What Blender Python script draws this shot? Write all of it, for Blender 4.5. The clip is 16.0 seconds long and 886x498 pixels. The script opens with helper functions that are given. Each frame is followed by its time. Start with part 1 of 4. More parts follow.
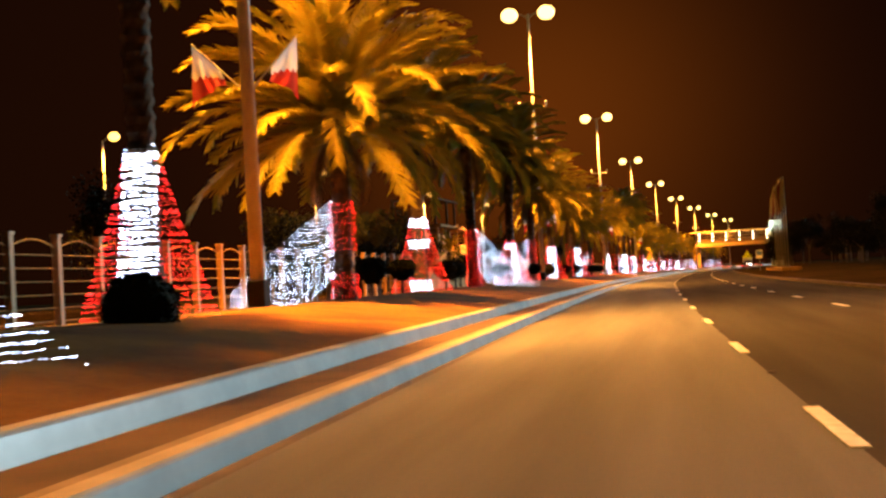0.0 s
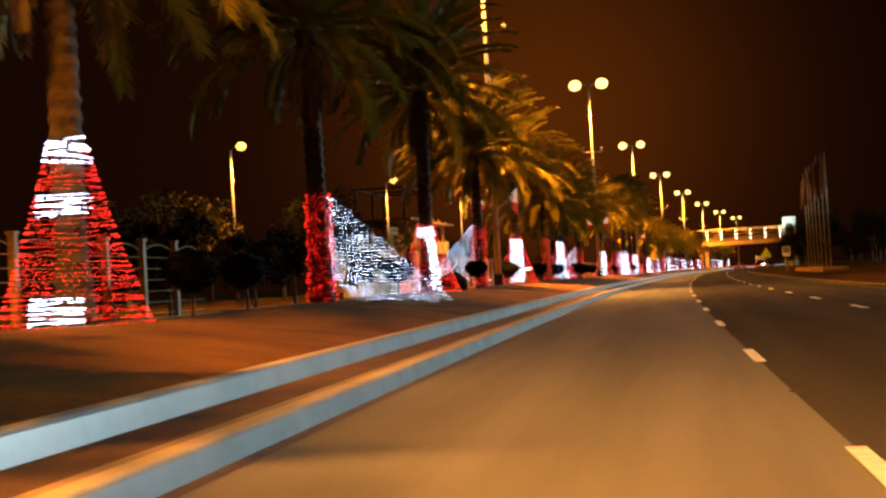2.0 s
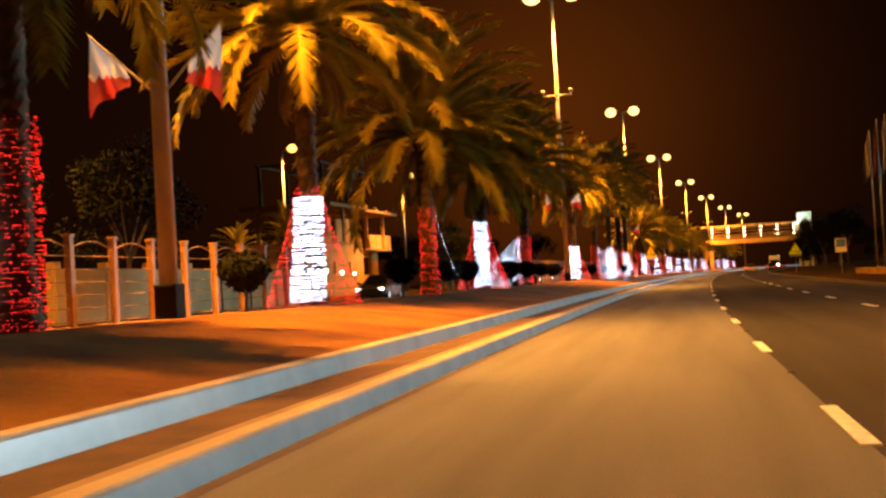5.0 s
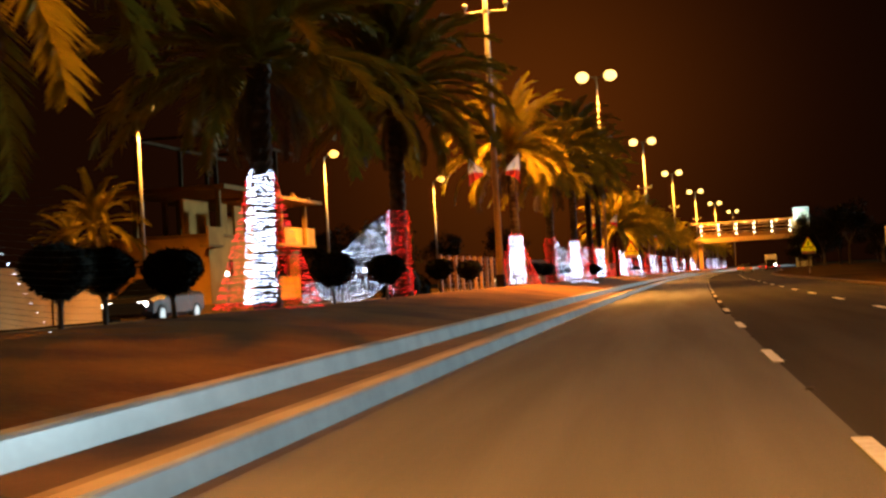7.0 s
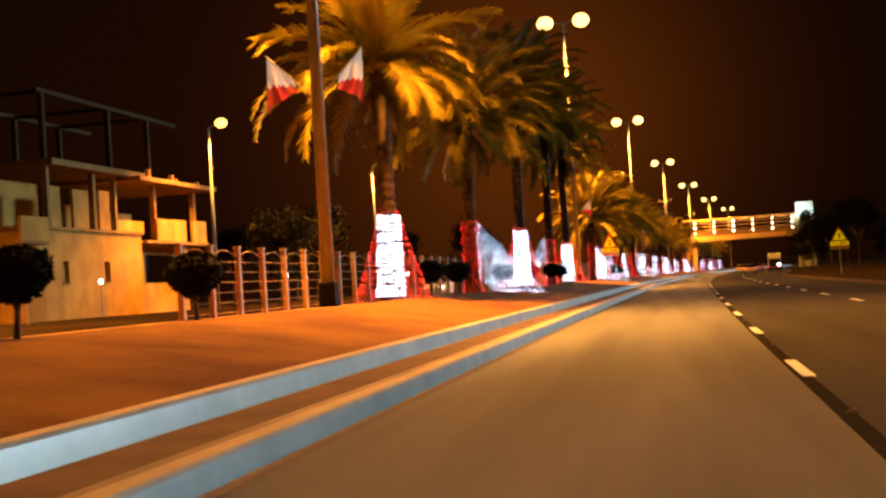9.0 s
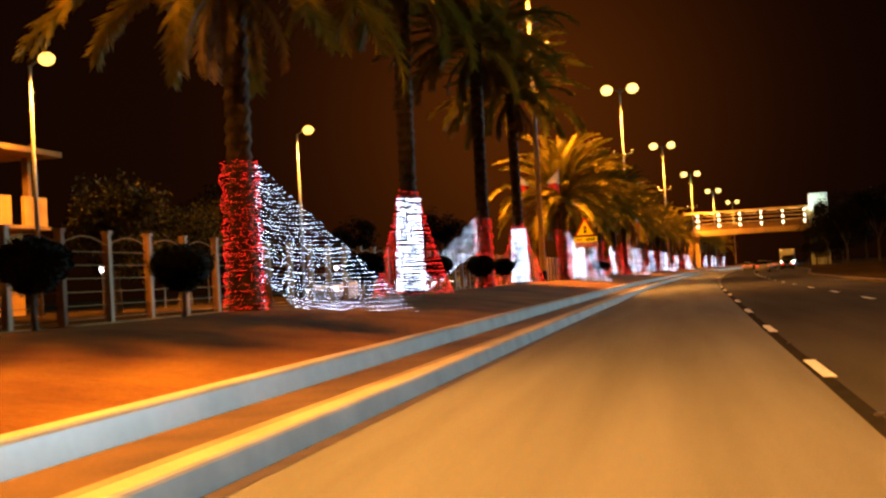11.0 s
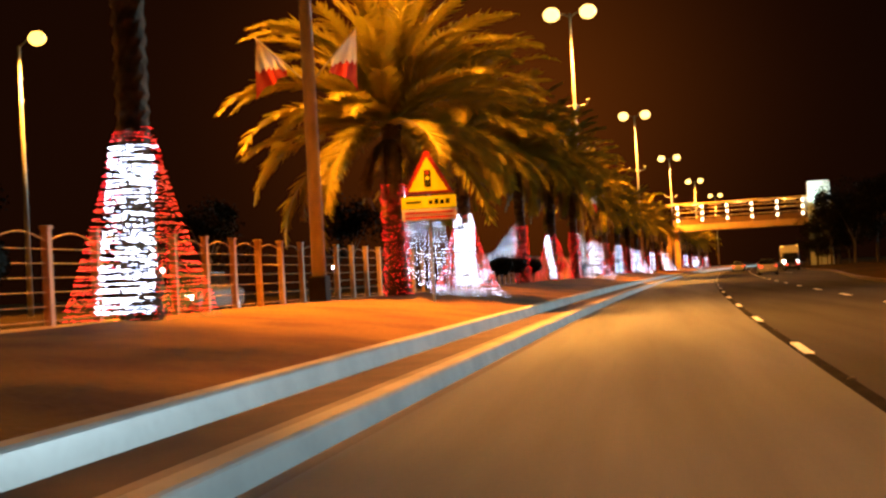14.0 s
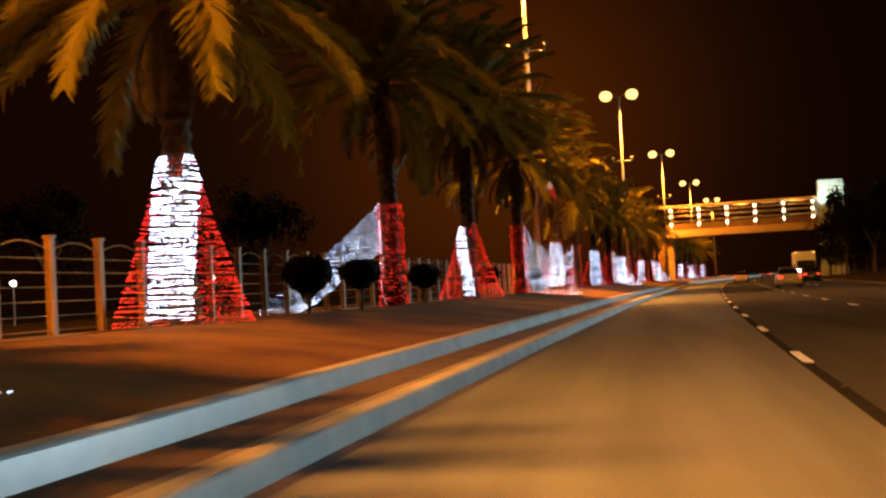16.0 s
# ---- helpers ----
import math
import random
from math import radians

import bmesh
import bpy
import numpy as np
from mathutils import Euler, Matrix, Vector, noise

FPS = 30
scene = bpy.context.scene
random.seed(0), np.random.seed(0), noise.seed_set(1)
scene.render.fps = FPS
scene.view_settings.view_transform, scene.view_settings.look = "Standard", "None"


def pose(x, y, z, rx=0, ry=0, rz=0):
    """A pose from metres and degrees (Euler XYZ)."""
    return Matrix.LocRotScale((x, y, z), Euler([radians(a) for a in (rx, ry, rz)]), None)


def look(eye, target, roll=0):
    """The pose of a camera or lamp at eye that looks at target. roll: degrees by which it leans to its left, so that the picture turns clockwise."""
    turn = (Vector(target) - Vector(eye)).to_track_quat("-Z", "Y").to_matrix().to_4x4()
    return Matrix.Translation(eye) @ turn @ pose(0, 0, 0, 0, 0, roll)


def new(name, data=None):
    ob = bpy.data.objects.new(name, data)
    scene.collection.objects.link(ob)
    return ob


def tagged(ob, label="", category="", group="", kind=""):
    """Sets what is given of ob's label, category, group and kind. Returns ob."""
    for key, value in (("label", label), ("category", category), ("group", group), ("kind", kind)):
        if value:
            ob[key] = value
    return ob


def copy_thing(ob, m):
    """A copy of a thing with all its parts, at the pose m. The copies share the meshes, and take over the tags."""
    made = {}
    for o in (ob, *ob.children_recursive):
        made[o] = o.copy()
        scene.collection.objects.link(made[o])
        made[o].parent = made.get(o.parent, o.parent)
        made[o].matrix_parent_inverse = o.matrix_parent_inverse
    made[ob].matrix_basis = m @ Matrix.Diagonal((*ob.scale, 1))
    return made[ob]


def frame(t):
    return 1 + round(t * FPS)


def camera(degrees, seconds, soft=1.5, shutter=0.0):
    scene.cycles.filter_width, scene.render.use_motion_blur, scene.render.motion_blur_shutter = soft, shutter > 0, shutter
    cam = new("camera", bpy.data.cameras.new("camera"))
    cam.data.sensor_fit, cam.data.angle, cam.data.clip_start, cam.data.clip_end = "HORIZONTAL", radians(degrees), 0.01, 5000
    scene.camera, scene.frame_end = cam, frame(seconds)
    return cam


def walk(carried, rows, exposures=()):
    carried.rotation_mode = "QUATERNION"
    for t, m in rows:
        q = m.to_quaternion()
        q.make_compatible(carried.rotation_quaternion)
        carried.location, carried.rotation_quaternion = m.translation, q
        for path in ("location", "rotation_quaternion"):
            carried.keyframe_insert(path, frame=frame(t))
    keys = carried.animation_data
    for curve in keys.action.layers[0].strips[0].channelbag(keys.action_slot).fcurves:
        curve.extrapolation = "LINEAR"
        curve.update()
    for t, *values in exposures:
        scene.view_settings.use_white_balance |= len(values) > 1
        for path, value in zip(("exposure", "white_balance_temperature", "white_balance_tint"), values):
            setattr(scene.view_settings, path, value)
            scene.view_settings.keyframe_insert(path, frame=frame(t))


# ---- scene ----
# ---- camera: a car in the lane beside the kerb, the eye 1.2 m over the road ----
cam = camera(39.9, 16.0, soft=2.5, shutter=0.16)
METRES, EYE, TILT, TURN = 226.0, 1.2, -0.3, 10.6
ROWS = [
    (0.0, 0.0000, 0.0000, 0.10, 1.82, 3.28),
    (0.5, 0.0059, 0.0344, -0.04, 1.79, 3.36),
    (1.0, 0.0113, 0.0658, -0.07, 1.79, 3.16),
    (1.5, 0.0169, 0.0998, 0.11, 1.81, 3.29),
    (2.0, 0.0216, 0.1284, 0.29, 1.85, 3.26),
    (2.5, 0.0272, 0.1624, 0.53, 1.88, 3.34),
    (3.0, 0.0322, 0.1939, 0.66, 1.95, 3.37),
    (3.5, 0.0379, 0.2270, 0.64, 1.97, 3.42),
    (6.0, 0.0664, 0.3798, -0.05, 1.89, 3.15),
    (6.5, 0.0728, 0.4130, -0.18, 1.90, 3.20),
    (7.0, 0.0785, 0.4432, -0.35, 1.90, 3.26),
    (7.5, 0.0849, 0.4759, -0.56, 1.84, 3.10),
    (8.0, 0.0907, 0.5051, -0.69, 1.86, 3.09),
    (8.5, 0.0969, 0.5357, -0.61, 1.93, 3.28),
    (9.0, 0.1032, 0.5675, -0.71, 2.01, 3.65),
    (11.5, 0.1331, 0.7112, -0.79, 1.74, 3.07),
    (12.0, 0.1394, 0.7425, -0.95, 1.71, 2.98),
    (12.5, 0.1454, 0.7717, -1.08, 1.77, 3.13),
    (13.0, 0.1520, 0.8028, -1.28, 1.81, 3.30),
    (13.5, 0.1582, 0.8312, -1.47, 1.75, 3.10),
    (14.0, 0.1651, 0.8623, -1.69, 1.76, 3.17),
    (14.5, 0.1716, 0.8909, -1.85, 1.84, 3.24),
    (15.0, 0.1786, 0.9219, -1.98, 2.01, 3.14),
    (15.5, 0.1851, 0.9505, -2.06, 2.11, 3.13),
    (16.0, 0.1920, 0.9812, -1.97, 2.22, 3.12),
]
TURNED = pose(0, 0, 0, TILT, 0, TURN)


def eye_pose(x, y, yaw, pitch, roll):
    m = TURNED @ pose(METRES * x, METRES * y, 0, 90 + pitch, roll, yaw)
    m.translation.z = EYE
    return m


walk(cam, [(t, eye_pose(x, y, yaw, pitch, roll)) for t, x, y, yaw, pitch, roll in ROWS],
     exposures=[(0, 0.45), (0.7, -0.1), (1.5, -0.2), (2.4, 0.25), (3.0, 0.7), (3.7, 0.95), (4.6, 0.3), (5.3, -0.2), (6.0, -0.4), (7.5, 0.25), (8.2, 0.45), (9.0, 0.15), (10.2, -0.25), (11.5, -0.2), (12.8, 0.4), (13.6, 0.35), (14.6, -0.25), (16.0, -0.4)])


# ---- the road's line: an arc that bends gently to the right ----
BEND_Y, BEND_D = (95, 120, 145, 170, 200, 226, 250), (0, 0.08, 0.23, 0.36, 0.40, 0.24, 0.2)


def bend(y):
    return 1.565e-4 * (y - 86.9) ** 2 + float(np.interp(y, BEND_Y, BEND_D))


def heading(y):
    """The road's turn about z at y, in radians (0: straight along y)."""
    return -math.atan(3.13e-4 * (y - 86.9))


def at(y, d, z=0.0):
    """A place d metres to the right of the road's line at y."""
    a = heading(y)
    return Vector((bend(y) + d * math.cos(a), y + d * math.sin(a), z))


def stand(y, d, z=0.0, turn=0.0):
    """A pose at that place, its y axis along the road, turned by so many degrees."""
    p = at(y, d, z)
    return pose(p.x, p.y, p.z, 0, 0, math.degrees(heading(y)) + turn)


# ---- night sky, fill sun and street light ----
SODIUM = (1.0, 0.365, 0.04)
POST_Y = [-40.0, 26.4, 92.9, 159.4, 225.9, 292.4, 358.9, 425.4, 491.9, 558.4]
POST_D, POST_BASE, HEAD_Z = -9.75, 0.86, 21.3

world = bpy.data.worlds.new("night")
scene.world = world
world.use_nodes = True
wn, wl = world.node_tree.nodes, world.node_tree.links
wn.clear()
w_out, w_bg = wn.new("ShaderNodeOutputWorld"), wn.new("ShaderNodeBackground")
w_co, w_sep, w_map = wn.new("ShaderNodeTexCoord"), wn.new("ShaderNodeSeparateXYZ"), wn.new("ShaderNodeMapRange")
w_ramp, w_dot, w_pow, w_mul, w_add = wn.new("ShaderNodeValToRGB"), wn.new("ShaderNodeVectorMath"), wn.new("ShaderNodeMath"), wn.new("ShaderNodeMix"), wn.new("ShaderNodeVectorMath")
w_map.inputs["From Min"].default_value, w_map.inputs["From Max"].default_value = -0.02, 0.5
w_ramp.color_ramp.elements[0].color = (0.0060, 0.0016, 0.0006, 1)
w_ramp.color_ramp.elements[1].color = (0.0036, 0.0010, 0.0005, 1)
wl.new(w_co.outputs["Generated"], w_sep.inputs[0])
wl.new(w_sep.outputs["Z"], w_map.inputs["Value"])
wl.new(w_map.outputs[0], w_ramp.inputs[0])
# the street lamps' hazy glow ahead, put into the sky's colour
glow_way = Vector((-0.10, 1.0, 0.13)).normalized()
w_dot.operation = "DOT_PRODUCT"
w_dot.inputs[1].default_value = glow_way
w_pow.operation, w_pow.use_clamp = "POWER", True
w_pow.inputs[1].default_value = 95
wl.new(w_co.outputs["Generated"], w_dot.inputs[0])
wl.new(w_dot.outputs["Value"], w_pow.inputs[0])
w_mul.data_type = "RGBA"
w_mul.inputs[6].default_value, w_mul.inputs[7].default_value = (0, 0, 0, 1), (0.080, 0.0170, 0.0010, 1)
wl.new(w_pow.outputs[0], w_mul.inputs[0])
w_add.operation = "ADD"
wl.new(w_ramp.outputs[0], w_add.inputs[0])
wl.new(w_mul.outputs[2], w_add.inputs[1])
# a fainter, broader glow added to the sky on the left
w_dot2, w_pow2, w_mul2, w_add2 = wn.new("ShaderNodeVectorMath"), wn.new("ShaderNodeMath"), wn.new("ShaderNodeMix"), wn.new("ShaderNodeVectorMath")
w_dot2.operation, w_pow2.operation, w_pow2.use_clamp, w_add2.operation = "DOT_PRODUCT", "POWER", True, "ADD"
w_dot2.inputs[1].default_value, w_pow2.inputs[1].default_value = Vector((-0.42, 1.0, 0.16)).normalized(), 26
w_mul2.data_type = "RGBA"
w_mul2.inputs[6].default_value, w_mul2.inputs[7].default_value = (0, 0, 0, 1), (0.0035, 0.0008, 0.0001, 1)
wl.new(w_co.outputs["Generated"], w_dot2.inputs[0])
wl.new(w_dot2.outputs["Value"], w_pow2.inputs[0])
wl.new(w_pow2.outputs[0], w_mul2.inputs[0])
wl.new(w_add.outputs[0], w_add2.inputs[0])
wl.new(w_mul2.outputs[2], w_add2.inputs[1])
wl.new(w_add2.outputs[0], w_bg.inputs["Color"])
wl.new(w_bg.outputs[0], w_out.inputs["Surface"])
w_bg.inputs["Strength"].default_value = 1.0


def lamp(name, kind, m, power, colour, **more):
    data = bpy.data.lights.new(name, kind)
    data.energy, data.color = power, colour
    for key, value in more.items():
        if key == "radius":
            data.shadow_soft_size = value
        elif key == "angle":
            data.angle = value
        elif key == "cone":
            data.spot_size, data.spot_blend = value, more["blend"]
    ob = new(name, data)
    ob.matrix_world = m
    return ob


# unseen sun lamp from the right, ahead, in place of the car's headlights
lamp("headlight_fill", "SUN", look((0, 0, 0), (-0.53, -0.83, -0.165)), 2.2, (0.66, 0.90, 0.98), angle=radians(5.0))
for py in POST_Y:
    # one head lights the verge, the other the road
    q = at(py, POST_D - 1.42, HEAD_Z - 0.6)
    lamp("street_light", "SPOT", look(q, (q.x - 7.0, q.y + 2.5, 0)), 135000, SODIUM, radius=0.6, cone=radians(112), blend=0.85)
    q = at(py, POST_D + 1.42, HEAD_Z - 0.6)
    lamp("street_light", "SPOT", look(q, (q.x + 11.0, q.y + 1.0, 0)), 68000, SODIUM, radius=0.9, cone=radians(150), blend=0.5)


# ---- materials ----
def mat(name, base, rough=0.7, scale=3.0, vary=0.25, fine=40.0, bump=0.2, metal=0.0, second=None, spec=0.5, stretch=None):
    """A surface with broad patches and fine grain; second: a colour that comes through in patches."""
    m = bpy.data.materials.new(name)
    m.use_nodes = True
    n, l = m.node_tree.nodes, m.node_tree.links
    b = n["Principled BSDF"]
    co, broad, grain = n.new("ShaderNodeTexCoord"), n.new("ShaderNodeTexNoise"), n.new("ShaderNodeTexNoise")
    info = n.new("ShaderNodeObjectInfo")
    broad.inputs["Scale"].default_value, broad.inputs["Detail"].default_value = scale, 5
    grain.inputs["Scale"].default_value, grain.inputs["Detail"].default_value = fine, 3
    if stretch:
        squeeze = n.new("ShaderNodeMapping")
        squeeze.inputs["Scale"].default_value = stretch
        l.new(co.outputs["Object"], squeeze.inputs["Vector"])
        l.new(squeeze.outputs[0], broad.inputs["Vector"])
    else:
        l.new(co.outputs["Object"], broad.inputs["Vector"])
    l.new(co.outputs["Object"], grain.inputs["Vector"])
    mix = n.new("ShaderNodeMix")
    mix.data_type = "RGBA"
    other = second or tuple(c * (1 - vary) for c in base)
    mix.inputs[6].default_value, mix.inputs[7].default_value = (*base, 1), (*other, 1)
    ramp = n.new("ShaderNodeMapRange")
    ramp.inputs["From Min"].default_value, ramp.inputs["From Max"].default_value = 0.38, 0.66
    l.new(broad.outputs["Fac"], ramp.inputs["Value"])
    l.new(ramp.outputs[0], mix.inputs[0])
    hsv = n.new("ShaderNodeHueSaturation")
    add = n.new("ShaderNodeMath")
    add.operation = "MULTIPLY_ADD"
    add.inputs[1].default_value, add.inputs[2].default_value = vary * 1.2, 1 - vary * 0.6
    l.new(grain.outputs["Fac"], add.inputs[0])
    each = n.new("ShaderNodeMath")
    each.operation = "MULTIPLY_ADD"
    each.inputs[1].default_value, each.inputs[2].default_value = vary * 0.5, 1 - vary * 0.25
    l.new(info.outputs["Random"], each.inputs[0])
    both = n.new("ShaderNodeMath")
    both.operation = "MULTIPLY"
    l.new(add.outputs[0], both.inputs[0])
    l.new(each.outputs[0], both.inputs[1])
    l.new(both.outputs[0], hsv.inputs["Value"])
    l.new(mix.outputs[2], hsv.inputs["Color"])
    l.new(hsv.outputs[0], b.inputs["Base Color"])
    b.inputs["Roughness"].default_value, b.inputs["Metallic"].default_value = rough, metal
    b.inputs["Specular IOR Level"].default_value = spec
    if bump:
        bp = n.new("ShaderNodeBump")
        bp.inputs["Strength"].default_value, bp.inputs["Distance"].default_value = bump, 0.02
        l.new(grain.outputs["Fac"], bp.inputs["Height"])
        l.new(bp.outputs[0], b.inputs["Normal"])
    return m


def glow(name, colour, strength):
    m = bpy.data.materials.new(name)
    m.use_nodes = True
    b = m.node_tree.nodes["Principled BSDF"]
    b.inputs["Base Color"].default_value = (*[0.5 * c + 0.2 for c in colour], 1)
    b.inputs["Emission Color"].default_value, b.inputs["Emission Strength"].default_value = (*colour, 1), strength
    return m


def fairy(name, colour, strength):
    """Small lamps of uneven brightness, some nearly spent."""
    m = glow(name, colour, strength)
    n, l = m.node_tree.nodes, m.node_tree.links
    geo, power, scale_ = n.new("ShaderNodeNewGeometry"), n.new("ShaderNodeMath"), n.new("ShaderNodeMath")
    power.operation, scale_.operation = "POWER", "MULTIPLY_ADD"
    power.inputs[1].default_value = 2.2
    scale_.inputs[1].default_value, scale_.inputs[2].default_value = strength * 2.3, strength * 0.25
    l.new(geo.outputs["Random Per Island"], power.inputs[0])
    l.new(power.outputs[0], scale_.inputs[0])
    l.new(scale_.outputs[0], n["Principled BSDF"].inputs["Emission Strength"])
    return m


def thin(m, colour, share_):
    """Lets part of the light through, as leaves and cloth do."""
    n, l = m.node_tree.nodes, m.node_tree.links
    t, both = n.new("ShaderNodeBsdfTranslucent"), n.new("ShaderNodeMixShader")
    t.inputs["Color"].default_value, both.inputs[0].default_value = (*colour, 1), share_
    l.new(n["Principled BSDF"].outputs[0], both.inputs[1])
    l.new(t.outputs[0], both.inputs[2])
    l.new(both.outputs[0], n["Material Output"].inputs["Surface"])


M_ASPHALT = mat("asphalt", (0.155, 0.163, 0.192), 0.9, 0.9, 0.25, 60, 0.4, second=(0.112, 0.118, 0.138), stretch=(1.0, 0.06, 1.0), spec=0.0)
M_ASPHALT_OLD = mat("older_asphalt", (0.068, 0.068, 0.073), 0.9, 0.9, 0.25, 60, 0.4, second=(0.05, 0.05, 0.054), stretch=(1.0, 0.06, 1.0), spec=0.0)
# service road asphalt, darkened since that ground gets little light
M_SERVICE = mat("unlit_asphalt", (0.06, 0.055, 0.05), 0.9, 0.9, 0.25, 60, 0.4, second=(0.04, 0.037, 0.033), spec=0.1)
M_PATCH = mat("tar_patch", (0.026, 0.025, 0.025), 0.9, 2, 0.2, 50, 0.2, spec=0.0)
M_PAINT = mat("road_paint", (0.76, 0.80, 0.88), 0.6, 6, 0.2, 30, 0.1, second=(0.5, 0.52, 0.56))
M_KERB = mat("kerb_paint", (0.31, 0.345, 0.35), 0.7, 1.2, 0.16, 14, 0.12, second=(0.24, 0.27, 0.275), spec=0.0)
for m, ior, rough in ((M_KERB, 1.5, 0.29),):   # gloss paint; its sheen stands in for headlights on the nearer faces
    b = m.node_tree.nodes["Principled BSDF"]
    b.inputs["Coat Weight"].default_value, b.inputs["Coat IOR"].default_value, b.inputs["Coat Roughness"].default_value = 0.3, ior, rough
# worn kerb tops; their tan allows for the street light falling on them
M_KERBTOP = mat("worn_lamplit_top", (0.40, 0.33, 0.24), 0.85, 0.9, 0.2, 25, 0.2, second=(0.32, 0.26, 0.18), spec=0.15)
M_HAUNCH = mat("concrete_haunch", (0.27, 0.21, 0.14), 0.9, 0.9, 0.25, 20, 0.3, second=(0.18, 0.14, 0.09), spec=0.1)
M_KERB_DULL = mat("bare_kerb", (0.13, 0.10, 0.07), 0.9, 0.9, 0.2, 25, 0.2, second=(0.09, 0.07, 0.05), spec=0.1)
M_GUTTER = mat("gutter_dirt", (0.045, 0.034, 0.026), 0.9, 3, 0.3, 40, 0.3)
M_LEDGE = mat("ledge_paving", (0.11, 0.070, 0.036), 0.85, 1.2, 0.25, 30, 0.3, second=(0.075, 0.05, 0.03), spec=0.1)
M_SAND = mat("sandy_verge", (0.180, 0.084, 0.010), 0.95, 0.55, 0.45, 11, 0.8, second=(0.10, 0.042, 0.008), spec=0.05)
# sand away from the lamps, with the darkness there put into its colour
M_SAND2 = mat("unlit_sand", (0.055, 0.034, 0.014), 0.95, 0.15, 0.3, 10, 0.4, second=(0.03, 0.02, 0.009), spec=0.0)
M_POLE = mat("galvanised_pole", (0.24, 0.23, 0.21), 0.5, 3, 0.15, 30, 0.05, metal=0.3)
M_DARK = mat("dark_enamel", (0.014, 0.013, 0.012), 0.9, 5, 0.2, 40, 0.05, spec=0.1)
M_TRUNK = mat("palm_bark", (0.075, 0.045, 0.018), 0.95, 4, 0.45, 22, 0.8)
M_FROND = mat("palm_leaf", (0.200, 0.168, 0.012), 0.6, 2.5, 0.4, 20, 0.1, second=(0.22, 0.165, 0.014), spec=0.05)
M_DRY = mat("dry_palm_leaf", (0.17, 0.12, 0.06), 0.8, 2.5, 0.3, 20, 0.1)
# near-black leaf: the night's shade on shrubs and unlit trees is in its colour
M_LEAF = mat("unlit_leaf", (0.009, 0.011, 0.005), 0.95, 3, 0.4, 25, 0.1, spec=0.1)
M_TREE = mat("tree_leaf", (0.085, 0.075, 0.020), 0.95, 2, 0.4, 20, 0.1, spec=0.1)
M_WOOD = mat("stem_bark", (0.12, 0.09, 0.06), 0.9, 5, 0.3, 25, 0.4)
M_CABLE = mat("net_cable", (0.02, 0.03, 0.02), 0.6, 5, 0.2, 40, 0)
M_FENCE = mat("cream_fence_paint", (0.29, 0.155, 0.035), 0.7, 2, 0.2, 30, 0.15)
M_RAIL = mat("dull_rail_paint", (0.26, 0.14, 0.034), 0.75, 2, 0.2, 30, 0.1, spec=0.15)
M_CONCRETE = mat("raw_concrete", (0.31, 0.18, 0.045), 0.9, 0.8, 0.25, 12, 0.4, second=(0.22, 0.125, 0.03), spec=0.1)
# darkened concrete for the upper frame, which the lamps leave in shade
M_CONCRETE_DIM = mat("unlit_concrete", (0.07, 0.042, 0.016), 0.95, 0.8, 0.3, 12, 0.4, spec=0.05)
# flagpole cloths, darkened because that row hangs out of the lamplight
M_DULL_RED = mat("unlit_red_cloth", (0.10, 0.012, 0.012), 0.9, 4, 0.2, 60, 0.1)
M_DULL = mat("unlit_white_cloth", (0.20, 0.17, 0.13), 0.9, 4, 0.2, 60, 0.1)
# cement block with the orange lamplight put into its base colour
M_CEMENT = mat("lamplit_block", (0.52, 0.29, 0.06), 0.9, 0.6, 0.22, 9, 0.4, second=(0.37, 0.20, 0.04), spec=0.1)
M_BLOCK = mat("plastered_wall", (0.52, 0.37, 0.17), 0.9, 0.6, 0.2, 14, 0.3, second=(0.42, 0.29, 0.13), spec=0.1)
M_STEEL = mat("cream_steel", (0.46, 0.31, 0.11), 0.5, 2, 0.15, 20, 0.05)
M_SCREEN = mat("amber_screen", (0.16, 0.085, 0.02), 0.4, 2, 0.15, 20, 0.05)
M_PANEL = mat("pale_panel", (0.62, 0.72, 0.68), 0.5, 0.6, 0.12, 10, 0.05)
M_RED = mat("red_cloth", (0.17, 0.009, 0.008), 0.85, 4, 0.2, 60, 0.1)
M_WHITE = mat("white_cloth", (0.50, 0.47, 0.42), 0.85, 4, 0.12, 60, 0.1)
# no lamp inside: the glow replaces headlight thrown back by the sign face
M_SIGN_Y = glow("glowing_yellow_sign", (0.95, 0.60, 0.0), 0.42)
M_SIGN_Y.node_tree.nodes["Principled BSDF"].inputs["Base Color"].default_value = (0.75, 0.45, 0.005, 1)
thin(M_FROND, (0.34, 0.32, 0.03), 0.08)
thin(M_RED, (0.62, 0.05, 0.03), 0.5)
thin(M_WHITE, (0.85, 0.82, 0.75), 0.5)
M_SIGN_R = mat("red_sign_border", (0.55, 0.03, 0.02), 0.35, 5, 0.08, 50, 0)
M_SIGN_W = mat("white_sign_face", (0.75, 0.72, 0.68), 0.35, 5, 0.08, 50, 0)
M_SIGN_B = mat("blue_sign_face", (0.08, 0.16, 0.42), 0.35, 5, 0.08, 50, 0)
M_RUBBER = mat("tyre_rubber", (0.02, 0.02, 0.02), 0.8, 8, 0.2, 60, 0.2)
M_RIM = mat("wheel_rim", (0.5, 0.5, 0.5), 0.35, 8, 0.1, 60, 0, metal=0.9)
M_CAR_GLASS = mat("dark_car_glass", (0.012, 0.013, 0.015), 0.06, 2, 0.1, 20, 0)
M_HEAD = glow("sodium_bowl", (1.0, 0.60, 0.15), 4.0)
